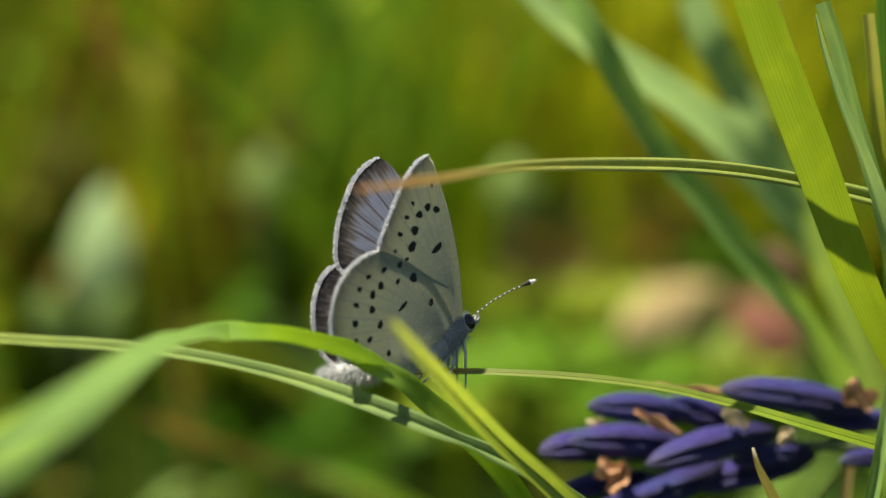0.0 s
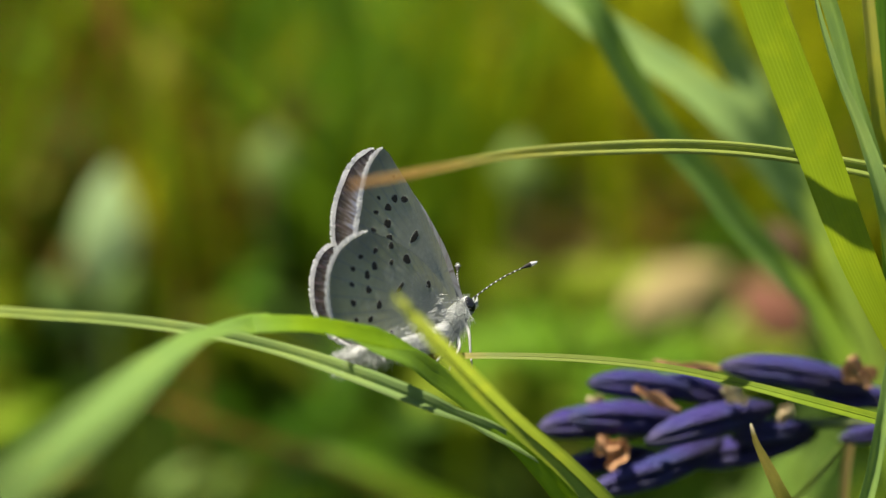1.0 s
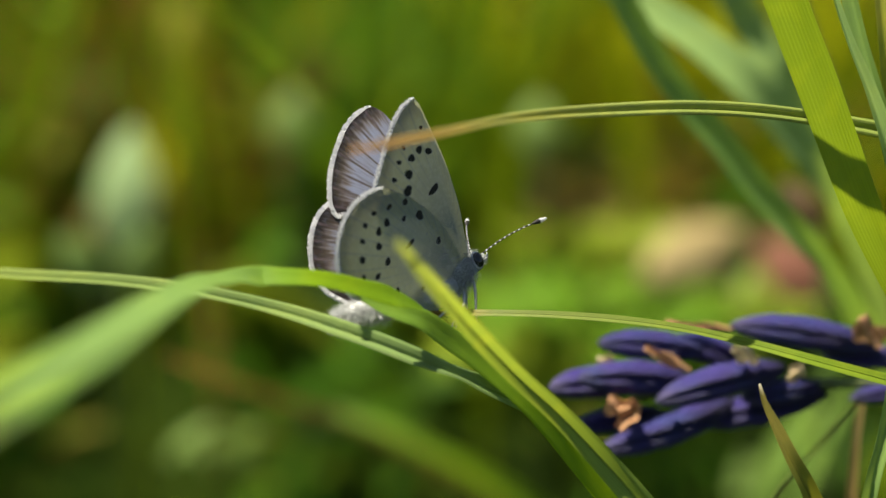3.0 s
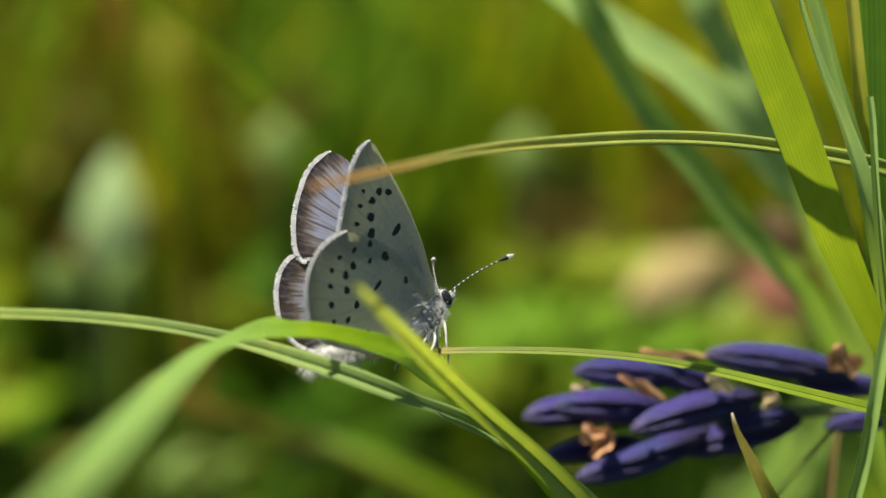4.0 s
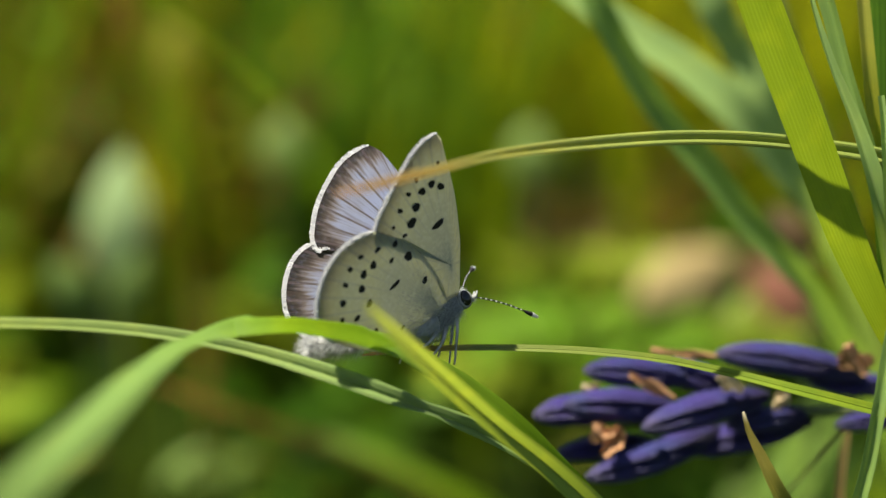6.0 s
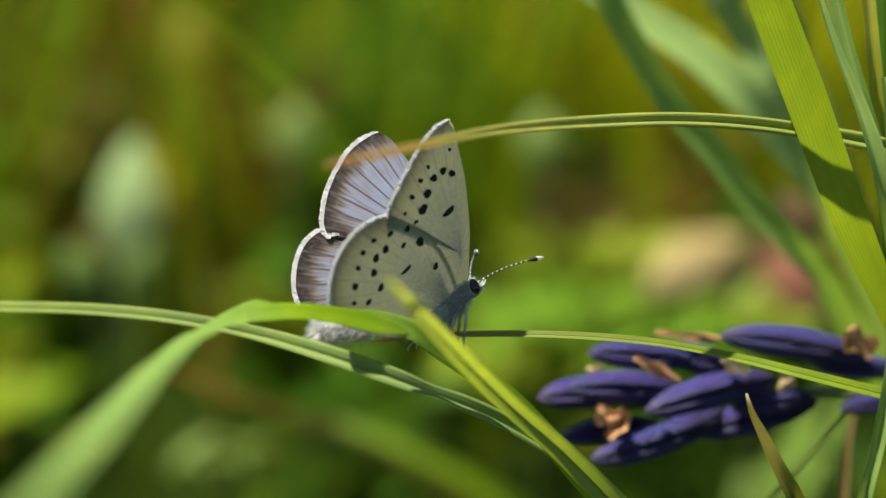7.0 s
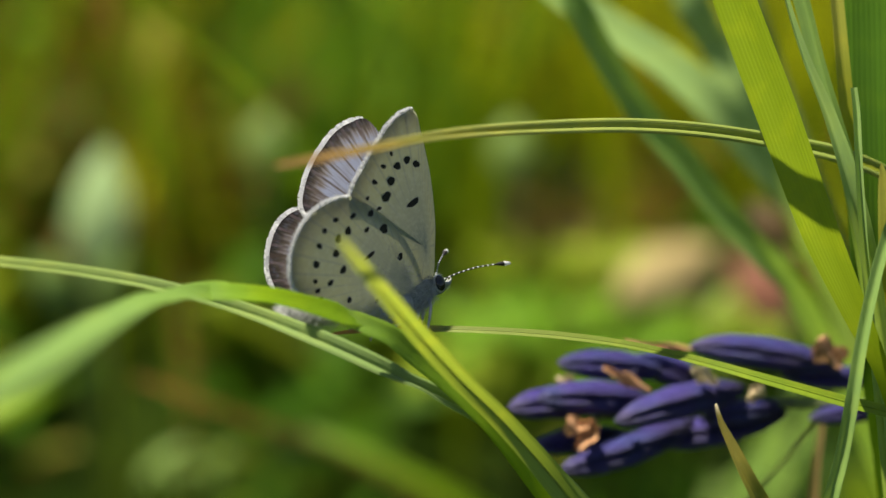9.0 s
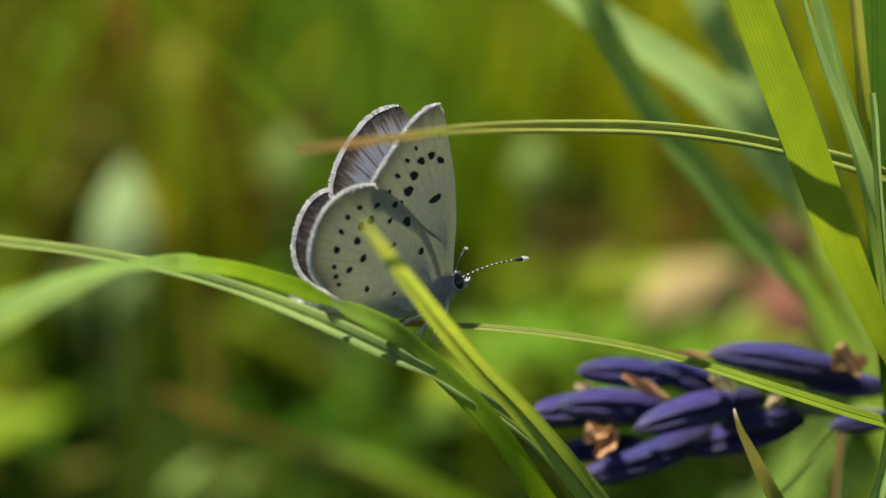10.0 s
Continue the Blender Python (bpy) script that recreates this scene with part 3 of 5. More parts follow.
blade([(-38, 130, 32.8, 0.5), (-31.7, 130, 27.8, 0.57), (-22.9, 130, 20.3, 0.5), (-17.8, 128, 15.7, 0.31), (-14, 126, 11.9, 0.13), (-12.9, 141, -124.6, 0.13)], MAT_MOSS, "thin green stalk, out of focus", name="grass_stalk", group=G_BACK)


def leaf(centre, length, width, lean, mat, label, cup=0.25, tip=(0.5, 0.5), name="leaf", yaw=0.0, back=-14):
    """A spindle-shaped leaf, cupped, on a stalk that runs down to the ground."""
    verts, faces = [], []
    n, m = 14, 8
    for i in range(n + 1):
        s = i / n
        w = width / 2 * (math.sin(math.pi * min(max(s, 0.02), 0.98) ** (0.8)) ** 0.8)
        for j in range(m + 1):
            x = j / m * 2 - 1
            verts.append(Vector((x * w, (x * x) * cup * w - 0.12 * length * math.sin(math.pi * s), (s - 0.5) * length)) * MM)
    for i in range(n):
        for j in range(m):
            a = i * (m + 1) + j
            faces.append((a, a + 1, a + m + 2, a + m + 1))
    ob = mesh_object(name, verts, faces, mat)
    ob.matrix_world = STAGE @ pose(*[c * MM for c in centre], back, 0, yaw) @ pose(0, 0, 0, 0, lean, 0)
    # stalk, from the leaf's lower end to the soil
    foot = ob.matrix_world @ Vector((0, 0, -0.48 * length * MM))
    inv = ob.matrix_world.inverted()
    down = [inv @ foot, inv @ (foot.lerp(Vector((foot.x + 0.004, foot.y + 0.006, 0)), 0.5)), inv @ Vector((foot.x + 0.003, foot.y + 0.012, -0.004))]
    v, f, _ = tube(down, [0.0003, 0.0004, 0.0005], 6)
    mesh_object("stalk", v, f, MAT_STALK, ob)
    return tagged(ob, label, "leaf", "leaves behind")


leaf((-48.7, 300, 6.2), 18.8, 9.2, 4, MAT_GLAUCOUS, "pale glaucous spindle-shaped leaf, out of focus", back=-7)
leaf((-54.9, 290, -4.0), 9, 6.5, -32, MAT_PALE, "dull green leaf, out of focus", back=6)
leaf((-46.6, 290, -4.0), 11, 5, 24, MAT_PALE, "dull green leaf under the pale one", back=5)
leaf((-25.8, 330, 16.8), 9, 6.5, 8, MAT_PALE, "small pale green leaf, out of focus", back=-9)
leaf((11.2, 310, 15.6), 8.5, 6.5, 4, MAT_PALE, "small round yellow-green leaf far behind", back=-9)
leaf((33.2, 290, -3.0), 16.5, 9, 62, MAT_BEIGE, "beige dead leaf, curled, out of focus", name="dead_leaf", back=-7)
leaf((47.6, 300, -5.2), 13, 9, -50, MAT_PINK, "reddish brown dead leaf, out of focus", name="dead_leaf")
leaf((39.2, 260, -9.2), 9, 5, 10, MAT_LEAF, "short green leaf behind the flower buds")
leaf((38.5, 150, 3.3), 7, 4, -38, MAT_DARKLEAF, "dark brown dead leaf between the blades", name="dead_leaf")


def herb(centre, spread, count, size, mat, label, seed):
    """A leafy herb: a thin stem from the soil, and lance-shaped leaves on short stalks about its top. Centre and spread in millimetres on the grid."""
    rnd = random.Random(seed)
    mid = STAGE @ (Vector(centre) * MM)
    foot = Vector((mid.x + rnd.uniform(-0.003, 0.003), mid.y + 0.012, -0.004))
    thing = new("herb")
    thing.matrix_world = Matrix.Translation(foot)
    v, f, _ = tube([Vector((0, 0, 0)), (mid - foot) * 0.5 + Vector((0.001, 0.002, 0)), mid - foot], [0.0006, 0.0005, 0.0003], 6)
    mesh_object("stem", v, f, MAT_STALK, thing)
    turn = STAGE.to_3x3()
    for _ in range(count):
        at = turn @ (Vector((rnd.gauss(0, spread[0] / 2), rnd.uniform(-14, 14), rnd.gauss(0, spread[1] / 2))) * MM)
        ln, w = rnd.uniform(0.7, 1.25) * size * MM, rnd.uniform(0.28, 0.42) * size * MM
        m = Matrix.Translation(mid - foot + at) @ Euler((rnd.uniform(-0.9, 0.1), rnd.uniform(-0.5, 0.5), rnd.uniform(0, 6.283))).to_matrix().to_4x4()
        verts, faces = [], []
        for i in range(9):
            q = i / 8
            half = w / 2 * math.sin(math.pi * min(max(q, 0.03), 0.97)) ** 0.75
            for sg in (-1, -0.5, 0, 0.5, 1):
                verts.append(m @ Vector((sg * half, (q - 0.5) * ln, 0.3 * half * sg * sg - 0.35 * ln * (q - 0.5) ** 2)))
        for i in range(8):
            for j in range(4):
                k = i * 5 + j
                faces.append((k, k + 1, k + 6, k + 5))
        # its stalk, back to the stem
        first = len(verts)
        root = m @ Vector((0, -0.48 * ln, -0.08 * ln))
        sv, sf, _ = tube([root, root.lerp(mid - foot, 0.5) + Vector((0, 0, -0.001)), (mid - foot) * rnd.uniform(0.8, 1.0)], [0.00012, 0.00015, 0.0002], 5)
        verts += sv
        faces += [tuple(first + k for k in face) for face in sf]
        mesh_object("leaf", verts, faces, mat, thing)
    return tagged(thing, label, "herb", "leafy herbs behind")


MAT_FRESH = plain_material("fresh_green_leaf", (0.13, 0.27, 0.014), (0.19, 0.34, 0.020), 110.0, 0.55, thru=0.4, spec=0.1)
# Lighter, yellower copy of the fresh leaf; its colour stands in for sunlight.
MAT_BRIGHTENED_LEAF = plain_material("leaf_with_painted_sun", (0.22, 0.30, 0.015), (0.29, 0.36, 0.03), 110.0, 0.55, thru=0.4, spec=0.1)
herb((16.5, 320, -1.4), (13, 3), 18, 11, MAT_BRIGHTENED_LEAF, "yellow-green herb, sun put into its leaf colour, out of focus", 1)
herb((10.0, 300, -9.5), (9, 5), 20, 11, MAT_FRESH, "fresh green leafy herb, out of focus", 2)
herb((20.5, 290, -13.0), (9, 6), 20, 11, MAT_FRESH, "fresh green leafy herb behind the buds", 3)
herb((32.0, 300, -12.5), (10, 3.5), 16, 11, MAT_FRESH, "fresh green leafy herb under the dead leaf", 4)
herb((13.5, 300, -20.0), (6, 5), 22, 11, MAT_BRIGHTENED_LEAF, "green herb by the bud tips, sunlight put into its colour", 8)
herb((6.5, 300, -17.5), (8, 4), 20, 11, MAT_BRIGHTENED_LEAF, "green herb beyond the perch, sunlight put into its colour", 6)
herb((-33.0, 285, -31.5), (5, 3), 6, 8, MAT_PALE, "pale green herb low in the grass", 7)
herb((44.0, 310, -12.0), (6, 4), 10, 10, MAT_BRIGHTENED_LEAF, "yellow-green herb by the reddish leaf", 5)
herb((39.0, 260, -33.0), (2.5, 4), 6, 8, MAT_PALE, "pale green herb low behind the buds", 9)

# ---- the grass plant beside the flower ----
TUFT_FOOT = (44.0, 42.0, -151.0)
tuft = new("grass_tuft")
tuft.matrix_world = STAGE @ pose(*[c * MM for c in TUFT_FOOT])
tagged(tuft, "tuft of upright sunlit and shaded green grass blades", "grass")
blade([(38.5, 14, 28, 5.01), (38.9, 14, 22, 5.51), (39.1, 14, 12, 5.61), (39.5, 15, 1.1, 5.42), (40.2, 18, -9, 4.55), (42.3, 30, -23.8, 3.11), (46.1, 60, -58.4, 2.21), (47.2, 75, -148.6, 2.21)], MAT_SHADED_BLADE, "wide deep-green grass blade, shade put into its colour", name="blade", parent=tuft, pivot=TUFT_FOOT, fold=0.1, facing=(0, -1, 0.1))
blade([(35, 10, 24.8, 1.09), (35.3, 10, 21.9, 1.19), (35.8, 10, 16.4, 1.29), (36.5, 11, 10, 1.39), (37.2, 12, 5, 1.4), (38.3, 14, -1.9, 1.4), (42.8, 30, -26.4, 1.35), (47.2, 60, -58.4, 1.44), (48.5, 75, -148.6, 1.44)], MAT_LIME, "narrow yellow-green grass blade, upright", name="blade", parent=tuft, pivot=TUFT_FOOT, fold=0.3, turn=20)
blade([(30.9, 8, 25.7, 1.38), (32.2, 8, 21.8, 1.48), (33.6, 8, 16.3, 1.48), (34.9, 8, 11.9, 1.58), (36.4, 9, 7, 1.68), (37.8, 11, 0.5, 1.69), (42.3, 30, -23.8, 1.56), (46.6, 60, -58.4, 1.66), (47.9, 75, -148.6, 1.66)], MAT_GREEN, "sunlit green grass blade, slanting", name="blade", parent=tuft, pivot=TUFT_FOOT, fold=0.5, turn=-15)
blade([(29.8, 3, 24.4, 0.24), (30.5, 3, 21.5, 0.49), (32.1, 3, 16.6, 0.78), (33.9, 3, 12.2, 1.17), (35.5, 3, 7.4, 1.56), (37, 4, 2, 1.66), (38.8, 8, -5.9, 1.48), (41.8, 20, -23.3, 1.52), (45.7, 44, -56.5, 1.6), (46.9, 59, -154.4, 1.6)], MAT_GREY, "narrow grey-green folded grass blade", name="blade", parent=tuft, pivot=TUFT_FOOT, fold=0.55, turn=20)
blade([(39, 8, 7.8, 0.15), (39.3, 8, 6, 1.09), (39.7, 8, 1, 1.88), (39.8, 9, -3.9, 1.78), (40.6, 14, -10.4, 1.7), (46.2, 50, -57.2, 1.62), (47.9, 65, -152.2, 1.62)], MAT_LIME, "short pointed yellow-green blade", name="blade", parent=tuft, pivot=TUFT_FOOT, fold=0.2)
blade([(35.9, -1, 14.1, 0.58), (36.1, -1, 12.6, 0.63), (36.4, -1, 6.8, 0.68), (36.9, 0, 0.5, 0.73), (38, 4, -7.8, 0.73), (41.3, 20, -28.3, 0.81), (45.2, 50, -57.2, 0.87), (46.4, 65, -152.2, 0.87)], MAT_GREY, "thin pale grass stalk, broken off", name="stalk", parent=tuft, pivot=TUFT_FOOT, fold=0.8)
blade([(22.6, 6, 32.5, 3.44), (24.3, 5, 27, 4.02), (26.1, 4, 21.6, 4.21), (27.7, 3, 17.1, 4.2), (29.3, 2, 12.7, 4.19), (30.8, 1, 8.3, 4.03), (33, -0.8, 1.9, 3.64), (35.8, -2.2, -4.8, 2.63), (38, -2.4, -9.7, 1.76), (40.4, 0.5, -17.8, 1.49), (45.4, 36, -56, 1.59), (47.4, 55, -155.9, 1.59)], MAT_BROAD, "broad sunlit yellow-green grass blade", name="blade", parent=tuft, pivot=TUFT_FOOT, fold=0.05, turn=-12, n=90, across=8, ribs=0.004, facing=(-0.55, -0.8, 0.5))
blade([(17.6, -4.0, 33.1, 1.2), (18.6, -4.6, 32.5, 1.5), (20.4, -5.7, 31.2, 1.6), (22.5, -7.0, 29.6, 1.6), (24.6, -8.3, 28.1, 1.65), (27.0, -9.6, 26.9, 1.7), (32, -11.5, 27.5, 1.8), (41, -11, 30, 2.0), (52, -2, 28, 2.2), (60, 22, 6, 2.3), (63, 50, -50, 2.2), (60, 70, -140, 2.2)],
      MAT_BROAD, "grass blade leaning over, shading the broad one", name="blade", parent=tuft, pivot=TUFT_FOOT, fold=0.1, facing=(-0.34, -0.26, 0.9))
cross_stem = blade([(41.1, -4, 11.6, 0.86), (39.2, -4, 5.3, 0.96), (37.3, -4, -0.4, 1.06), (35.8, -4, -6.9, 1.11), (34.9, -4, -12.4, 1.2), (34.1, -3, -17.3, 1.25), (33.1, -2, -21.6, 1.35), (32.7, 20, -48.6, 1.52), (32.6, 35, -163.2, 1.52)], MAT_GREEN, "green grass stem crossing before the buds", name="stalk", parent=tuft, pivot=TUFT_FOOT, fold=0.3, turn=10)
dry_tip = blade([(24, -2, -12.9, 0.24), (24.4, -2, -14.4, 0.53), (25.4, -2, -16.5, 0.97), (26.6, -2, -19, 1.3), (28.4, -1, -22.4, 1.65), (34.2, 20, -48.6, 1.83), (35.9, 35, -163.2, 1.83)], MAT_DRY, "young brownish grass blade with a pale tip", ribbed=True, fold=0.35, turn=20)

# ---- blades about the butterfly ----
arch_blade = blade([(-10.5, -50, 5.9, 0.51), (-7.6, -43, 6.6, 0.92), (-3.8, -33, 7.6, 1.08), (3.1, -15, 9.3, 1.26), (10.3, -6, 10.1, 1.39), (17.7, -1, 10.5, 1.45), (24.2, 3, 10.3, 1.47), (30.2, 6, 9.6, 1.48), (37.3, 8, 8.2, 1.68), (42.8, 14, 5.5, 1.8), (46.9, 30, -13.4, 1.87), (48.1, 45, -159.5, 1.87)], MAT_BROWN_TIP, "arching creased grass blade with a withered brown tip", pivot=(27.99, 0, 9.83), fold=0.1, n=100, tip_rings=14, across=16, groove=0.32, crown=0.10, ribbed=True, facing=(-0.1, -0.92, 0.38))
long_blade = blade([(-47.8, -20, -3.9, 1.02), (-41, -18, -3.6, 1.3), (-36.6, -16, -3.9, 1.4), (-29.8, -13, -4.4, 1.41), (-22.8, -11, -5.4, 1.42), (-15.8, -9, -7.1, 1.52), (-8.7, -9, -9.5, 1.76), (-3.3, -8.2, -11.7, 1.72), (0.2, -4.9, -13.25, 1.68), (3.7, -2.9, -15, 1.64), (10.5, 3, -19.9, 1.95), (23.3, 15, -38, 2.31), (27.1, 30, -165, 2.31)], MAT_OLIVE, "long arching ribbed grass blade below the butterfly", pivot=(-3.34, 0, -11.58), fold=0.15, n=100, twist=-140, across=16, groove=0.13, crown=0.04, ribbed=True, facing=(-0.2, -0.65, 0.7))
perch_blade = blade([(-9, 0, -7.6, 0.19), (-7, 0, -7.3, 0.48), (-3.1, 0, -7, 0.58), (3.2, 0, -6.9, 0.63), (10.5, 1, -7.2, 0.73), (16.8, 2, -7.9, 0.73), (22.7, 3, -9.1, 0.83), (29.1, 3, -10.7, 1.03), (35, 4, -12.2, 1.17), (41, 6, -13.7, 1.28), (46.6, 12, -17.9, 1.5), (51.6, 40, -56, 1.59), (53.1, 55, -155.9, 1.59)], MAT_PERCH, "thin grass blade with brown tip, the butterfly's perch", pivot=(-8.95, 2, -7.59), tip_rings=6, fold=0.08, n=100, ribbed=True, facing=(-0.1, -0.85, 0.5))
bent_blade = new("bent_grass_shoot")
bent_blade.matrix_world = STAGE @ pose(*[c * MM for c in (-14.9, -14, -4.19)])
tagged(bent_blade, "sunlit green grass blade, bent over, before the butterfly", "grass")
blade([(-17.9, -17, -3.3, 1.77), (-13.3, -15.5, -3.8, 1.59), (-9.8, -14, -4.8, 1.74), (-7.5, -12.6, -5.6, 2.02), (-5.9, -10.8, -6.3, 1.32), (-4.9, -9.6, -6.8, 0.24)], MAT_BENT, "", pivot=(-14.9, -14, -4.19), name="upper_part", parent=bent_blade, fold=0.04, ripple=0.006, facing=(-0.15, -0.85, 0.5))
lower_part = blade([(-9, -12.8, -5.1, 0.28), (-7.5, -11.8, -5.7, 1.6), (-5.9, -10.6, -6.3, 2.18), (-4, -8.6, -7.2, 2.33), (-1.9, -6.4, -8.9, 2.2), (0.6, -4.8, -10.9, 2.1), (4.4, -3.2, -14.6, 2.0), (8.2, -1, -19.6, 1.94), (20.6, 10, -40.1, 2.48), (24.4, 25, -166.8, 2.48)], MAT_BENT, "", pivot=(-2.58, -6, -7.59), name="lower_part", parent=bent_blade, fold=0.04, ripple=0.006, facing=(-0.15, -0.85, 0.5))
lower_part.location = [(a - b) * MM for a, b in zip((-2.58, -6, -7.59), (-14.9, -14, -4.19))]
ARM_HINGE = (-17.9, -17, -3.3)
drooping_part = blade([(-31, -185, -10, 1.11), (-28.6, -160, -8.9, 2.33), (-27, -125, -7.4, 3.8), (-25, -86, -5.4, 4.04), (-23.4, -56, -4, 3.55), (-21.3, -32, -3.2, 2.7), (-17.9, -16.6, -3.3, 1.82), (-16.7, -16, -3.3, 1.4), (-15.8, -15.7, -3.5, 0.28)], MAT_DROOP, "", pivot=ARM_HINGE, name="drooping_part", parent=bent_blade, fold=0.03, facing=(0, -0.9, 0.3))
drooping_part.location = [(a - b) * MM for a, b in zip(ARM_HINGE, (-14.9, -14, -4.19))]
pointed_blade = blade([(-7.3, -52, -1.7, 0.43), (-5.6, -42, -3.7, 1.05), (-2.9, -29, -6.7, 1.49), (-0.2, -19, -9.6, 1.76), (3.1, -12, -12.8, 1.74), (6.5, -8, -15.7, 1.9), (10.3, -5, -19.4, 2.16), (15.2, -3, -24.7, 2.41), (27.9, 8, -42.4, 2.72), (31.7, 23, -167.5, 2.72)], MAT_POINT, "pointed yellow-green grass blade before the butterfly", pivot=(-7.33, -52, -1.66), fold=0.12, n=90, across=12, groove=0.10, ribbed=True, facing=(0, -1, 0.1))


# ---- flower spike ----
def bud(name, tip, foot, width, parent, swell=0.42, bend=0.0):
    """A closed six-ribbed flower bud from its tip to its foot, in millimetres on the grid."""
    a, b = Vector(tip), Vector(foot)
    n, sides = 20, 30
    axis = b - a
    t = axis.normalized()
    up = Vector((0, 0, 1))
    side = t.cross(up).normalized()
    up = side.cross(t)
    verts, faces, uvs = [], [], []
    for i in range(n + 1):
        s = i / n
        r = 0.88 * width / 2 * (max(s, 0.0) ** 0.5 * (1 - s) ** 0.45) / (0.42 ** 0.5 * 0.58 ** 0.45) if 0 < s < 1 else 0.02
        r = max(r, width * (0.06 if s < 0.5 else 0.14))
        mid = a + axis * s + up * (bend * math.sin(math.pi * s))
        for k in range(sides):
            an = 2 * math.pi * k / sides
            ridge = abs(math.sin(an * 1.5))          # three petals, a seam between each two
            rr = r * (0.82 + 0.24 * ridge ** 0.55 * (1 - 0.35 * s) + 0.035 * math.cos(an * 6 + i * 0.12 + width) + 0.025 * math.sin(i * 1.1 + k * 0.7 + width * 5))
            verts.append((mid + (side * math.cos(an) + up * math.sin(an)) * rr - Vector(SPIKE_FOOT)) * MM)
            uvs.append((k / sides, s))
    for i in range(n):
        for k in range(sides):
            faces.append((i * sides + k, i * sides + (k + 1) % sides, (i + 1) * sides + (k + 1) % sides, (i + 1) * sides + k))
    faces.append(tuple(range(sides))[::-1])
    faces.append(tuple(range(n * sides, (n + 1) * sides)))
    return mesh_object(name, verts, faces, MAT_BUD, parent, uvs)


def withered(tip, foot, width, mat, seed, parent, label):
    """A crumpled dry petal."""
    rnd = random.Random(seed)
    a, b = Vector(tip), Vector(foot)
    t = (b - a)
    side = t.cross(Vector((0, 1, 0))).normalized()
    verts, faces = [], []
    n, m = 12, 8
    for i in range(n + 1):
        s = i / n
        for j in range(m + 1):
            x = j / m * 2 - 1
            w = width / 2 * (0.35 + 0.75 * math.sin(math.pi * (0.12 + 0.8 * s)))
            p = a + t * s + side * (x * w * (1 + 0.3 * math.sin(s * 9 + seed)))
            p += Vector((0, -1, 0)) * (width * 0.35 * math.sin(x * 3.1 + s * 6 + seed) + rnd.uniform(-0.1, 0.1) * width)
            p += side * rnd.uniform(-0.06, 0.06) * width
            verts.append((p - Vector(SPIKE_FOOT)) * MM)
    for i in range(n):
        for j in range(m):
            k = i * (m + 1) + j
            faces.append((k, k + 1, k + m + 2, k + m + 1))
    return mesh_object("withered_petal", verts, faces, mat, parent, label=label)


SPIKE_FOOT = (60.0, 46.0, -150.0)
spike = new("flower_spike")
spike.matrix_world = STAGE @ pose(*[c * MM for c in SPIKE_FOOT])
tagged(spike, "leaning spike of closed violet-blue flower buds with withered petals", "flower")
stem_rows = [(14.5, 38, -15.5), (20.9, 38, -14.4), (27.2, 38, -14.3), (33.5, 38, -14.1), (39.4, 39, -14.3), (45.4, 41, -16.9), (52.2, 45, -29.9)]
stem_path = spline(stem_rows + [SPIKE_FOOT], 40)
sv, sf, su = tube([(Vector(p) - Vector(SPIKE_FOOT)) * MM for p in stem_path], [0.0004 + 0.0007 * i / 39 for i in range(40)], 10)
mesh_object("stem", sv, sf, MAT_STEM, spike, label="greenish stem")
BUDS = [
    ((11.4, 34, -10.2), (21.1, 37, -11.1), 3.0, 0.25), ((18.0, 38, -10.1), (25.2, 39, -12.0), 3.0, 0.2),
    ((6.8, 34, -14.4), (15.8, 37, -14.0), 3.5, 0.3), ((9.5, 31, -13.4), (20.2, 36, -14.1), 3.6, 0.35),
    ((16.6, 30, -15.5), (28.6, 36, -12.6), 3.6, 0.3), ((23.7, 35, -8.6), (37.8, 39, -10.9), 3.4, 0.35),
    ((8.9, 35, -18.1), (17.7, 38, -16.9), 2.7, 0.1), ((11.6, 32, -20.1), (24.0, 37, -15.8), 3.6, -0.3),
    ((20.0, 37, -17.6), (32.8, 39, -14.8), 3.5, -0.3), ((34.8, 36, -15.4), (42.0, 39, -14.8), 2.2, 0.1),
    ((32.5, 39, -11.3), (41.1, 41, -12.0), 2.6, 0.0), ((24.7, 35, -15.4), (32.4, 38, -14.4), 2.6, 0.1),
]
for tip, foot, width, bend in BUDS:
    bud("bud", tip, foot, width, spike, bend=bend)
for tip, foot, width, mat, seed, lab in (
        ((12.0, 30, -15.7), (15.1, 32, -16.6), 2.0, MAT_WITHER, 1, "tan withered petal"),
        ((13.3, 30, -18.1), (14.3, 31, -15.8), 1.6, MAT_WITHER, 2, "tan withered petal"),
        ((15.5, 31, -10.6), (19.8, 32, -12.7), 0.9, MAT_WITHER, 3, "tan withered petal strip"),
        ((23.6, 31, -10.6), (26.1, 33, -12.0), 1.4, MAT_CREAM, 4, "cream withered petal"),
        ((30.0, 32, -12.2), (29.0, 33, -13.8), 1.2, MAT_CREAM, 5, "cream withered petal"),
        ((35.0, 33, -8.5), (38.0, 35, -10.0), 2.2, MAT_WITHER, 6, "tan withered petal"),
        ((11.3, 35, -11.9), (12.9, 36, -11.6), 0.7, MAT_CREAM, 7, "cream withered petal"),
        ((17.7, 37, -8.4), (24.0, 37, -9.0), 0.6, MAT_WITHER, 8, "tan withered petal strip")):
    withered(tip, foot, width, mat, seed, spike, lab)

# ---- the butterfly ----
butterfly = new("butterfly")
tagged(butterfly, "small blue butterfly with spotted grey wing undersides on a blade", "butterfly")

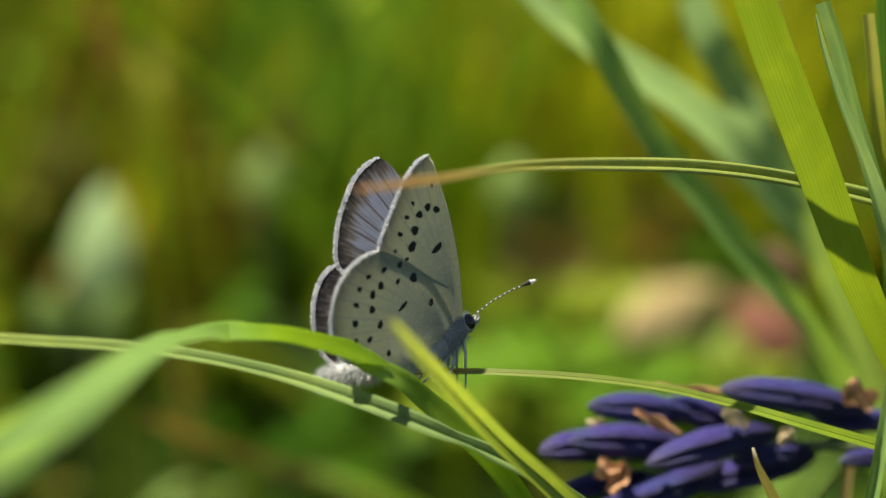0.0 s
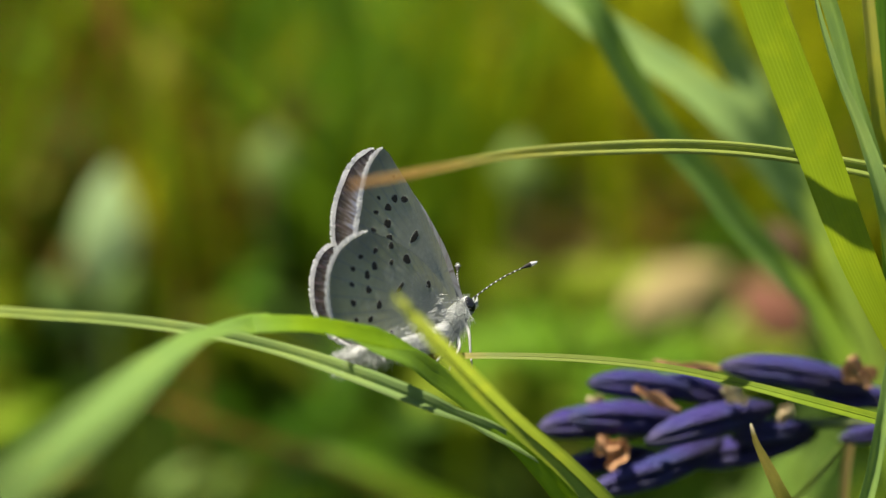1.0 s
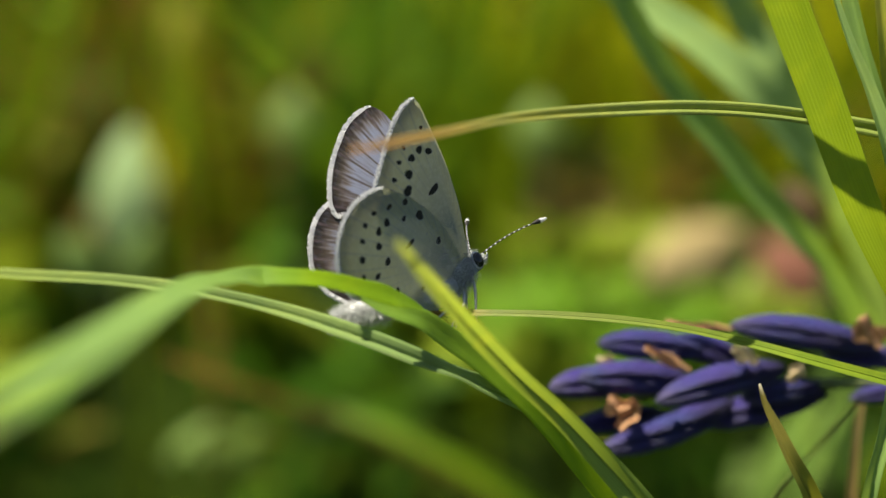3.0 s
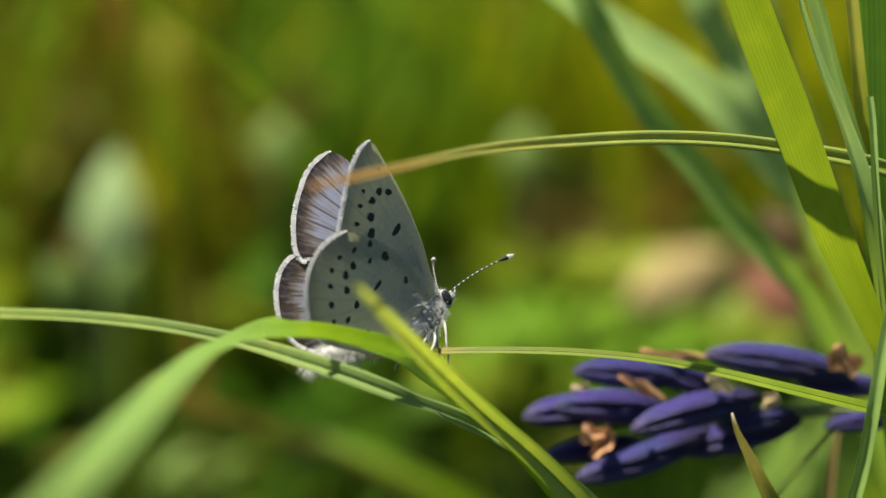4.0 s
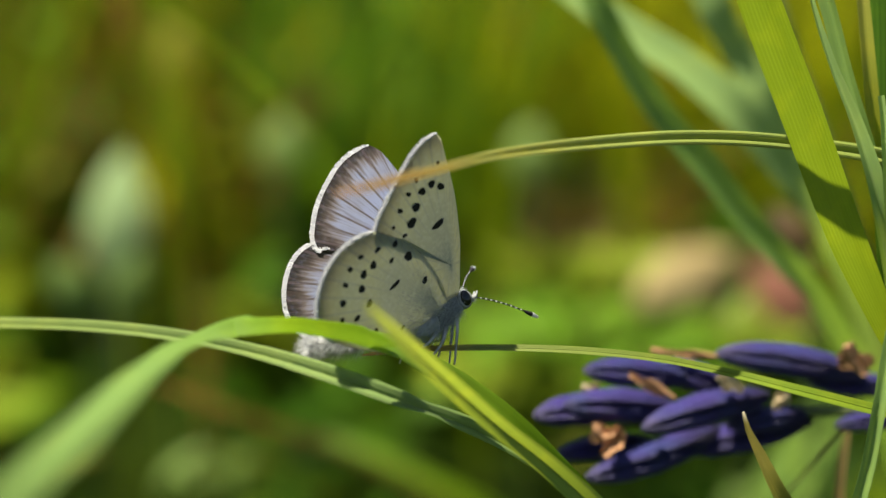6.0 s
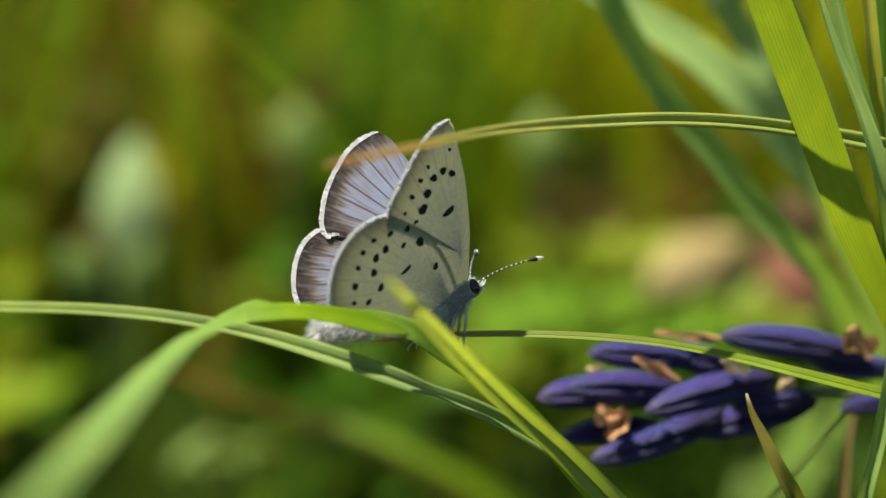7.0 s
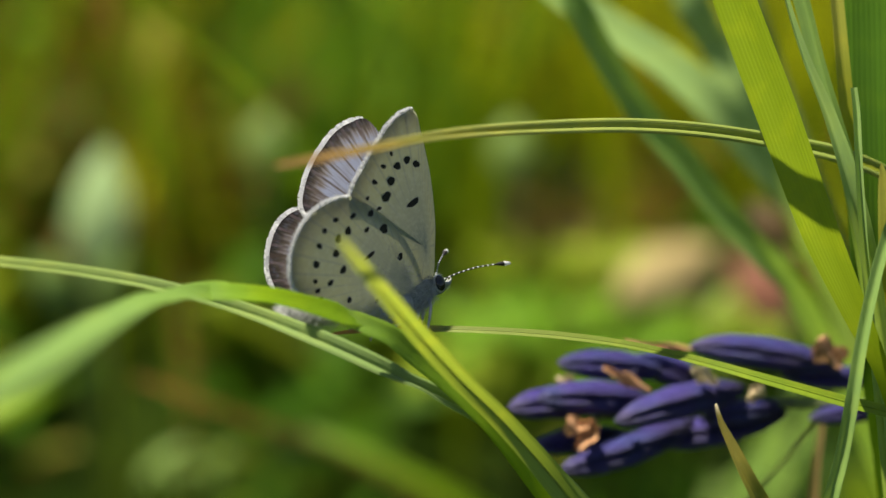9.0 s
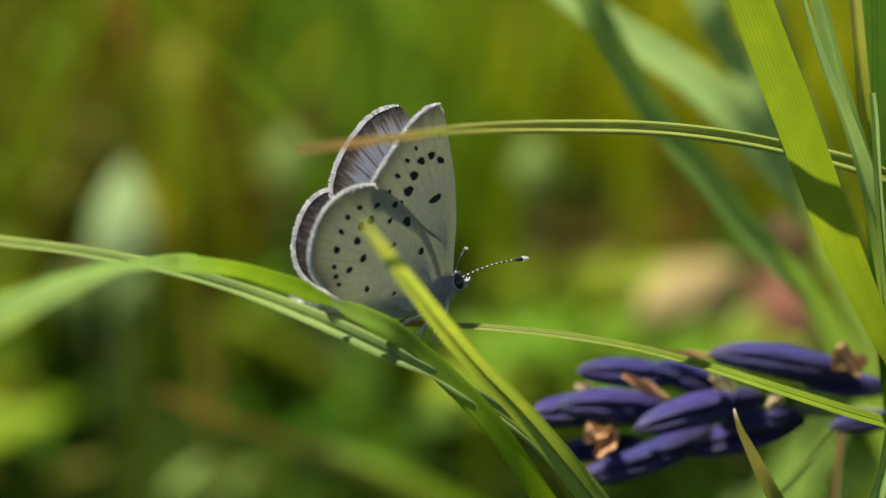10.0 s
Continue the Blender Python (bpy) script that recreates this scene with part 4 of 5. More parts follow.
# outlines of the right and of the left wings, in millimetres along and out from the body
FORE = [(3.5, -2.1), (4.4, -1.25), (5.4, 0.15), (6.5, 1.75), (7.5, 3.75), (8.4, 5.95), (9.0, 8.1), (9.45, 10.1), (9.75, 11.7), (9.55, 12.4), (8.6, 12.85), (7.1, 12.95),
        (5.3, 12.6), (3.7, 12.05), (2.0, 11.5), (0.6, 10.95), (-0.3, 10.35), (-0.6, 9.85), (-0.2, 9.1), (2.0, 6.9), (2.6, 4.2), (2.75, 1.6), (2.5, -1.0), (2.9, -2.1), (3.5, -2.1)]
FORE_LEFT = [(3.5, -2.1), (4.4, -1.25), (5.4, 0.15), (6.5, 1.75), (7.5, 3.75), (8.4, 5.95), (9.0, 8.1), (9.6, 10.1), (9.85, 11.6), (9.6, 12.45), (8.2, 13.2), (6.2, 13.4),
             (5.0, 13.2), (3.9, 13.0), (2.0, 12.4), (0.45, 11.6), (-0.7, 10.75), (-1.1, 9.95), (-0.4, 9.1), (2.0, 6.9), (2.6, 4.2), (2.75, 1.6), (2.5, -1.0), (2.9, -2.1), (3.5, -2.1)]
HIND = [(2.4, -2.2), (3.1, -0.4), (3.3, 2.0), (3.0, 4.6), (2.2, 6.9), (1.2, 8.8), (0.0, 10.5), (-1.8, 11.6), (-3.6, 12.1), (-5.2, 12.1), (-6.6, 11.65), (-7.7, 10.95),
        (-8.6, 10.0), (-9.2, 8.9), (-9.25, 7.5), (-8.7, 5.8), (-7.5, 3.9), (-5.5, 1.1), (-3.1, -1.2), (-1.0, -2.5), (0.8, -3.0), (2.0, -2.8), (2.4, -2.2)]
HIND_LEFT = [(2.4, -2.2), (3.1, -0.4), (3.3, 2.0), (3.0, 4.6), (2.3, 6.7), (1.3, 8.5), (-0.3, 10.2), (-1.7, 10.95), (-3.1, 11.05), (-4.6, 10.65), (-6.1, 9.85), (-7.2, 8.95),
             (-7.9, 7.9), (-8.2, 6.9), (-8.1, 5.7), (-7.6, 4.3), (-6.5, 2.7), (-4.8, 0.7), (-3.0, -1.0), (-1.0, -2.3), (0.8, -2.9), (2.0, -2.8), (2.4, -2.2)]
# along, out, size, stretch, slant
FORE_SPOTS = [(5.57, 5.19, 0.60, 2.2, 12), (7.58, 7.88, 0.46, 1.25, 60), (6.89, 8.84, 0.46, 1.2, 60), (5.72, 9.09, 0.48, 1.15, 50), (4.46, 8.44, 0.56, 1.45, 60),
              (3.33, 7.6, 0.62, 1.3, 30), (5.7, 10.43, 0.26, 1.5, 70), (4.4, 10.05, 0.32, 1.5, 60), (2.88, 9.52, 0.34, 1.4, 60), (1.5, 8.85, 0.24, 1.3, 40),
              (2.13, 7.24, 0.28, 1.6, 20), (8.42, 9.95, 0.24, 1.4, 60)]
HIND_SPOTS = [(2.0, 2.24, 0.40, 1.2, 0), (1.8, 5.5, 0.56, 1.15, 30), (-0.73, 4.57, 0.46, 3.2, 8), (0.18, 6.68, 0.32, 1.2, 0), (1.28, 7.61, 0.40, 1.35, 20),
              (-0.47, 8.74, 0.36, 1.4, 10), (-1.6, 7.99, 0.46, 1.15, 0), (-2.86, 8.17, 0.46, 1.1, 0), (-3.74, 7.26, 0.45, 1.1, 0), (-3.82, 5.52, 0.44, 1.15, 0),
              (-2.26, 9.74, 0.34, 1.4, 40), (-3.78, 9.78, 0.34, 1.5, 60), (-4.95, 9.07, 0.36, 1.5, 60), (-6.07, 7.98, 0.44, 1.5, 60), (-5.61, 5.56, 0.38, 1.7, 20),
              (-6.95, 6.82, 0.30, 1.5, 40), (-7.15, 5.95, 0.32, 1.4, 30), (-7.2, 5.15, 0.26, 1.3, 30), (-4.66, 2.9, 0.34, 1.2, 0), (-2.25, 0.75, 0.28, 1.3, 0)]


def spot_mesh(seed):
    """A black scale spot of uneven outline in a pale ring, slightly raised, 1 mm across."""
    rnd = random.Random(seed)
    a, b, c = rnd.uniform(0, 6.283), rnd.uniform(0, 6.283), rnd.uniform(0, 6.283)
    verts, faces, ids = [(0, -0.000008, 0)], [], []
    for ring, (r, y) in enumerate(((0.28, -0.000006), (0.55, -0.000004), (0.56, -0.000003), (0.65, 0.0))):
        for k in range(20):
            an = 2 * math.pi * k / 20
            q = r * MM * (1 + 0.09 * math.sin(2 * an + a) + 0.08 * math.sin(3 * an + b) + 0.05 * math.sin(5 * an + c))
            verts.append((q * math.cos(an), y, q * math.sin(an)))
    for k in range(20):
        faces.append((0, 1 + (k + 1) % 20, 1 + k))
        ids.append(0)
        for ring in range(3):
            p, q = 1 + ring * 20, 21 + ring * 20
            faces.append((p + k, p + (k + 1) % 20, q + (k + 1) % 20, q + k))
            ids.append(0 if ring < 2 else 1)
    me = bpy.data.meshes.new("spot")
    me.from_pydata(verts, [], faces)
    me.materials.append(MAT_BLACK)
    me.materials.append(MAT_RING)
    for p, k in zip(me.polygons, ids):
        p.material_index, p.use_smooth = k, True
    return me


MAT_RING = plain_material("pale_spot_ring", (0.56, 0.57, 0.48), (0.52, 0.53, 0.45), 2500.0, 0.8, 0.3, 0.00002, 0.3)
SPOTS = [spot_mesh(seed) for seed in range(7)]


def wing(name, outline, margin, spots, side, shift, seed, curl=0.0):
    """One wing in its own plane (x along the body, z outwards): two scaled faces, a hair fringe and raised spots.
    side: -1 for the right wing, 1 for the left; its underside looks to that side."""
    rnd = random.Random(seed)
    rear = name == "hindwing"
    rim = spline(outline, 170)[:-1]
    hub = np.array((1.64, 0.08)) if rear else np.array((4.7, 1.0))
    lo, hi = margin
    start = int(np.argmin(np.linalg.norm(rim - np.array(outline[lo]), axis=1)))
    stop = int(np.argmin(np.linalg.norm(rim - np.array(outline[hi]), axis=1)))
    for i in range(start, stop + 1):
        inset = 0.22 * min(1.0, (i - start) / 5, (stop - i) / 5)
        rim[i] -= (rim[i] - hub) / np.linalg.norm(rim[i] - hub) * inset

    def swell(p):
        return 0.35 * side * (np.linalg.norm(p - hub) / 10.0) ** 2 - side * curl * max((3.0 - p[0]) / 12.0, 0.0) ** 1.3
    arc = np.concatenate([[0], np.cumsum(np.linalg.norm(np.diff(rim, axis=0), axis=1))])
    rings = [0.0, 0.12, 0.25, 0.38, 0.5, 0.6, 0.7, 0.78, 0.85, 0.91, 0.96, 1.0]
    verts, uvs, faces, ids = [], [], [], []
    n = len(rim)
    for layer, y0 in ((0, 0.04 * side), (1, -0.04 * side)):       # under, upper
        for s in rings:
            for i in range(n):
                p = hub + (rim[i] - hub) * s
                pleat = 0.003 * math.sin(arc[i] * 3.7) * s * (1.15 - s) * 2.0
                bow = swell(p)
                verts.append(Vector((p[0], y0 + pleat + bow + shift, p[1])) * MM)
                uvs.append((arc[i], float(np.min(np.linalg.norm(rim[start:stop + 1] - p, axis=1))) if layer else 1 - s))
    m = len(rings)
    for layer in (0, 1):
        for r in range(m - 1):
            for i in range(n):
                a, b = layer * m * n + r * n + i, layer * m * n + r * n + (i + 1) % n
                q = (a, b, b + n, a + n)
                flip = (side < 0) == (layer == 0)
                faces.append(q if not flip else q[::-1])
                ids.append(layer)
    ob = mesh_object(name, verts, faces, [MAT_WING_LOW, MAT_HIND_UP if rear else MAT_WING_UP], butterfly, uvs, ids)
    # fringe of hair scales along the outer margin
    fv, ff = [], []
    for i in range(start, stop):
        for k in range(7):
            t = (k + rnd.random()) / 7
            p = rim[i] + (rim[i + 1] - rim[i]) * t
            along = rim[i + 1] - rim[i]
            along = along / np.linalg.norm(along)
            out = np.array([-along[1], along[0]])
            if out @ (p - hub) < 0:
                out = -out
            near_end = min(1.0, 0.35 + min(i - start, stop - i) / 8)
            length = rnd.uniform(0.24, 0.38) * near_end
            tilt = along * rnd.uniform(-0.12, 0.12)
            lift = rnd.uniform(-0.16, 0.16)
            bow = swell(p)
            a, b = p - along * 0.05 - out * 0.06, p + along * 0.05 - out * 0.06
            c, d = p + along * 0.04 + out * length + tilt, p - along * 0.04 + out * length + tilt
            for y in (0.075, -0.075):
                f0 = len(fv)
                for q in (a, b, c, d):
                    fv.append(Vector((q[0], y * (1 if q is a or q is b else 0.4) + bow + shift + (rnd.uniform(-0.03, 0.03) if q is a or q is b else lift), q[1])) * MM)
                ff.append((f0, f0 + 1, f0 + 2, f0 + 3))
    mesh_object("fringe", fv, ff, MAT_WHITE, ob, smooth=False, label="white hair fringe")
    if rear:
        # pale hair lying on the base of the underside, thinning outwards
        hv, hf = [], []
        for _ in range(900):
            reach = 0.6 + 5.6 * rnd.random() ** 1.5
            way = rnd.uniform(1.45, 2.85)
            p = np.array((1.6, -2.4)) + reach * np.array((math.cos(way), math.sin(way)))
            out = np.array((math.cos(way + rnd.uniform(-0.3, 0.3)), math.sin(way + rnd.uniform(-0.3, 0.3))))
            across = np.array((-out[1], out[0])) * 0.014
            ln = rnd.uniform(0.5, 1.2) * (1.15 - reach / 9)
            lift = rnd.uniform(0.06, 0.22) * side
            f0 = len(hv)
            for q, up in ((p - across, 0.0), (p + across, 0.0), (p + out * ln * 0.6 + across * 0.7, lift), (p + out * ln * 0.6 - across * 0.7, lift), (p + out * ln, lift * 1.1)):
                hv.append(Vector((q[0], 0.05 * side + swell(q) + shift + up, q[1])) * MM)
            hf += [(f0, f0 + 1, f0 + 2, f0 + 3), (f0 + 3, f0 + 2, f0 + 4)]
        tagged(mesh_object("base_hair", hv, hf, MAT_FUR, ob, smooth=False), "pale hair on the wing base", kind="stuff")
    for k, (a, b, size, stretch, slant) in enumerate(spots):
        s = new("spot", SPOTS[(k * 3 + seed) % 7])
        s.parent = ob
        bow = swell(np.array([a, b]))
        s.matrix_basis = pose(a * MM, (0.04 * side + side * 0.014 + bow + shift) * MM, b * MM, 0, slant, 0 if side < 0 else 180) @ Matrix.Diagonal((1.34 * size * math.sqrt(stretch), 1, 1.34 * size / math.sqrt(stretch), 1))
    return ob


right_fore = wing("forewing", FORE, (9, 18), FORE_SPOTS, -1, 0.0, 1)
right_hind = wing("hindwing", HIND, (6, 15), HIND_SPOTS, -1, -0.11, 2, 0.08)
left_fore = wing("forewing", FORE_LEFT, (9, 18), FORE_SPOTS, 1, 0.0, 3)
left_hind = wing("hindwing", HIND_LEFT, (6, 15), HIND_SPOTS, 1, 0.11, 4, 0.08)


def ellipsoid(centre, radii, slant=0.0, rings=10, sides=14):
    verts, faces = [], []
    turn = Matrix.Rotation(radians(slant), 3, 'Y')
    for i in range(rings + 1):
        th = math.pi * i / rings
        for k in range(sides):
            an = 2 * math.pi * k / sides
            p = Vector((math.cos(th) * radii[0], max(math.sin(th), 0.02) * math.cos(an) * radii[1], max(math.sin(th), 0.02) * math.sin(an) * radii[2]))
            verts.append((turn @ p + Vector(centre)) * MM)
    for i in range(rings):
        for k in range(sides):
            faces.append((i * sides + k, i * sides + (k + 1) % sides, (i + 1) * sides + (k + 1) % sides, (i + 1) * sides + k))
    return verts, faces


def hairs(count, seed, where, size):
    """Tapered hairs; where(rnd) gives root and way in millimetres."""
    rnd = random.Random(seed)
    verts, faces = [], []
    for _ in range(count):
        p, d = where(rnd)
        d = (d + Vector((rnd.uniform(-0.35, 0.35), rnd.uniform(-0.35, 0.35), rnd.uniform(-0.35, 0.35)))).normalized()
        ln = rnd.uniform(*size)
        side = d.cross(Vector((rnd.random() - 0.5, rnd.random() - 0.5, rnd.random() - 0.5))).normalized() * 0.014
        mid = p + d * ln * 0.55 + Vector((0, 0, -0.05 * ln))
        f0 = len(verts)
        for q in (p - side, p + side, mid + side * 0.7, mid - side * 0.7, p + d * ln + Vector((0, 0, -0.18 * ln))):
            verts.append(q * MM)
        faces += [(f0, f0 + 1, f0 + 2, f0 + 3), (f0 + 3, f0 + 2, f0 + 4)]
    return verts, faces


def body():
    v, f = ellipsoid((1.4, 0, -1.85), (2.2, 0.8, 1.25), 10)
    mesh_object("thorax", v, f, MAT_BODY, butterfly, label="grey-blue hairy thorax")
    path = spline([(0.2, 0, -1.7, 0.9), (-1.9, 0, -0.7, 0.95), (-4.2, 0, 1.2, 0.95), (-6.9, 0, 3.2, 1.05), (-9.0, 0, 4.8, 0.75), (-9.8, 0, 5.5, 0.2)], 18)
    v, f, _ = tube([Vector(p[:3]) * MM for p in path], [p[3] * MM for p in path], 14)
    mesh_object("abdomen", v, f, MAT_HAIR, butterfly, label="white-haired abdomen")
    v, f = ellipsoid((3.52, 0, -2.48), (0.85, 0.72, 0.85))
    mesh_object("head", v, f, MAT_BODY, butterfly)
    for sg in (-1, 1):
        v, f = ellipsoid((3.57, 0.53 * sg, -2.38), (0.48, 0.38, 0.72), 25)
        mesh_object("eye", v, f, MAT_EYE, butterfly, label="shiny dark eye")
        v, f = ellipsoid((3.53, 0.44 * sg, -2.38), (0.58, 0.26, 0.82), 25)
        mesh_object("eye_rim", v, f, MAT_WHITE, butterfly, label="white eye rim")
        v, f, _ = tube([Vector(p) * MM for p in ((3.97, 0.25 * sg, -2.93), (4.45, 0.25 * sg, -3.05), (4.8, 0.25 * sg, -2.95), (4.95, 0.25 * sg, -2.8))],
                       [0.00016, 0.00018, 0.0001, 0.00003], 7)
        mesh_object("palp", v, f, MAT_BODY, butterfly)
    # hair
    def on_thorax(r):
        th, an = r.uniform(0.3, 2.8), r.uniform(0, 6.283)
        n = Vector((math.cos(th), math.sin(th) * math.cos(an), math.sin(th) * math.sin(an)))
        return Vector((1.6 + n.x * 2.0, n.y * 0.78, -1.85 + n.z * 1.22)), n * 0.8 + Vector((-0.7, 0, 0.1))

    def on_abdomen(r):
        k = r.choice((r.uniform(2, 16.9), r.uniform(9, 16.9)))
        p = path[int(k)] + (path[int(k) + 1] - path[int(k)]) * (k % 1)
        an = r.uniform(0, 6.283)
        n = Vector((0.45 * math.cos(an), math.sin(an), 0.6 * math.cos(an)))
        return Vector(p[:3]) + n * p[3] * 0.9, n + Vector((-0.9, 0, 0.75))

    def on_base(r):
        a = r.uniform(-7.0, 2.0)
        b = r.uniform(-1.9, 0.8) + max(0.0, -0.72 * (a + 1.0))
        return Vector((a, r.choice((-1, 1)) * r.uniform(0.5, 1.7), b)), Vector((-0.7, 0, 0.8))

    def on_flank(r):
        a = r.uniform(-1.2, 2.7)
        return Vector((a, r.choice((-1, 1)) * r.uniform(0.6, 1.1), r.uniform(-3.2, -1.0))), Vector((-0.8, r.uniform(-0.5, 0.5), r.uniform(-0.3, 0.5)))

    def on_head(r):
        an = r.uniform(0, 6.283)
        n = Vector((0.6, math.sin(an) * 0.7, math.cos(an)))
        return Vector((3.67, 0, -2.48)) + n * 0.6, n
    for name, fn, count, size in (("thorax_hair", on_thorax, 2600, (0.25, 0.6)), ("abdomen_hair", on_abdomen, 5200, (0.7, 1.9)),
                                  ("wing_base_hair", on_base, 1700, (0.4, 1.1)), ("flank_hair", on_flank, 1500, (0.4, 1.0)), ("head_hair", on_head, 160, (0.25, 0.6))):
        v, f = hairs(count, len(name), fn, size)
        ob = mesh_object(name, v, f, MAT_FUR if name in ("thorax_hair", "head_hair", "flank_hair") else MAT_HAIR, butterfly, smooth=False)
        tagged(ob, "pale hair", kind="stuff")
    # legs
    for sg, hip, knee, foot in ((-1, (1.9, -0.5, -2.7), (0.9, -1.1, -3.3), (-1.5, -1.1, -5.1)), (1, (1.9, 0.5, -2.7), (1.6, 1.2, -3.6), (-0.9, 1.0, -5.3)),
                                (-1, (0.4, -0.5, -2.7), (-1.2, -1.3, -3.1), (-3.4, -1.1, -3.3)), (1, (0.6, 0.5, -2.8), (0.1, 1.3, -3.7), (-1.8, 1.0, -4.5)),
                                (-1, (-0.4, -0.5, -2.4), (-2.1, -1.2, -2.2), (-4.4, -1.0, -1.7)), (1, (-0.4, 0.5, -2.4), (-2.1, 1.2, -2.2), (-4.2, 1.0, -1.9))):
        toe = Vector(foot) + Vector((-0.25, 0.0, -0.15))
        path_l = spline([hip, knee, Vector(knee).lerp(Vector(foot), 0.55), foot, toe], 14)
        v, f, _ = tube([Vector(p) * MM for p in path_l], [(0.17 - 0.10 * i / 13) * MM for i in range(14)], 8)
        mesh_object("leg", v, f, MAT_LEG, butterfly, label="slender white-scaled leg")


body()


def antenna(seed):
    """Ringed black and white feeler along +x with a black club and a white tip."""
    path = [Vector((8.0 * s, 0, 0.35 * math.sin(math.pi * s))) for s in [i / 44 for i in range(45)]]
    verts, faces, ids = [], [], []
    sides = 8
    for i, p in enumerate(path):
        s = i / 44
        r = 0.06 if s < 0.80 else 0.06 + 0.15 * math.sin(math.pi * min((s - 0.80) / 0.21, 0.97))
        r *= 1.12 if i % 2 else 0.94
        for k in range(sides):
            an = 2 * math.pi * k / sides
            verts.append((p + Vector((0, math.cos(an) * r, math.sin(an) * r))) * MM)
    for i in range(44):
        for k in range(sides):
            faces.append((i * sides + k, i * sides + (k + 1) % sides, (i + 1) * sides + (k + 1) % sides, (i + 1) * sides + k))
            ids.append(1 if (i >= 40 or (i < 35 and i % 3 == 0)) else 0)
    faces.append(tuple(range(44 * sides, 45 * sides)))
    ids.append(1)
    return mesh_object("antenna", verts, faces, [MAT_BLACK, MAT_WHITE], butterfly, mat_ids=ids, label="black antenna ringed white with a club")


feeler = antenna(1)
feeler_far = antenna(2)


def aim(root, way):
    """A pose whose x axis runs along way."""
    x = Vector(way).normalized()
    y = Vector((0, 0, 1)).cross(x).normalized()
    z = x.cross(y)
    m = Matrix((x, y, z)).transposed().to_4x4()
    return Matrix.Translation(Vector(root) * MM) @ m


# ---- what moves ----
FEELER_ROOT = ((3.77, -0.3, -2.28), (3.77, 0.3, -2.28))
BUTTERFLY_ROWS = [
    (0, -3.78, -3.28, -13.08, -47.15, 43.32), (0.5, -3.02, -5.44, -21.65, -48.3, 55.91), (1, -3.26, -3.93, -18.9, -46.71, 54.73), (1.5, -3.42, -3.56, -16.56, -46.75, 53.1),
    (2, -3.5, -4.33, -21.18, -48.82, 57.31), (2.5, -3.72, -3.64, -20.14, -47.98, 52.62), (2.7, -3.47, -3.53, -16.09, -47.45, 47.6), (3.8, -3.87, -4.14, -17.21, -47.9, 47.79),
    (4, -3.81, -4.48, -20.22, -49.05, 51.32), (4.5, -3.86, -3.57, -12.22, -46.87, 42.23), (5, -3.11, -5.25, -22.45, -50.16, 54.85), (5.5, -3.67, -3.47, -9.47, -42.7, 34.86),
    (6, -3.61, -4.16, -9.16, -45.06, 33.36), (6.2, -3.27, -4.97, -12.3, -48.91, 39.14), (7.3, -3.11, -4.12, -8.8, -41.93, 34.74), (7.5, -3.11, -3.63, -11.81, -41.39, 39.48),
    (8, -3.17, -3.39, -8.32, -39.29, 36.59), (8.5, -3.14, -3.24, -7.97, -39.24, 37.12), (9, -3.4, -3.1, -9.41, -38.6, 38.32), (9.5, -3.46, -3.22, -9.01, -38.71, 36.53),
    (10, -3.41, -2.16, -7.14, -34.96, 36.55),
]
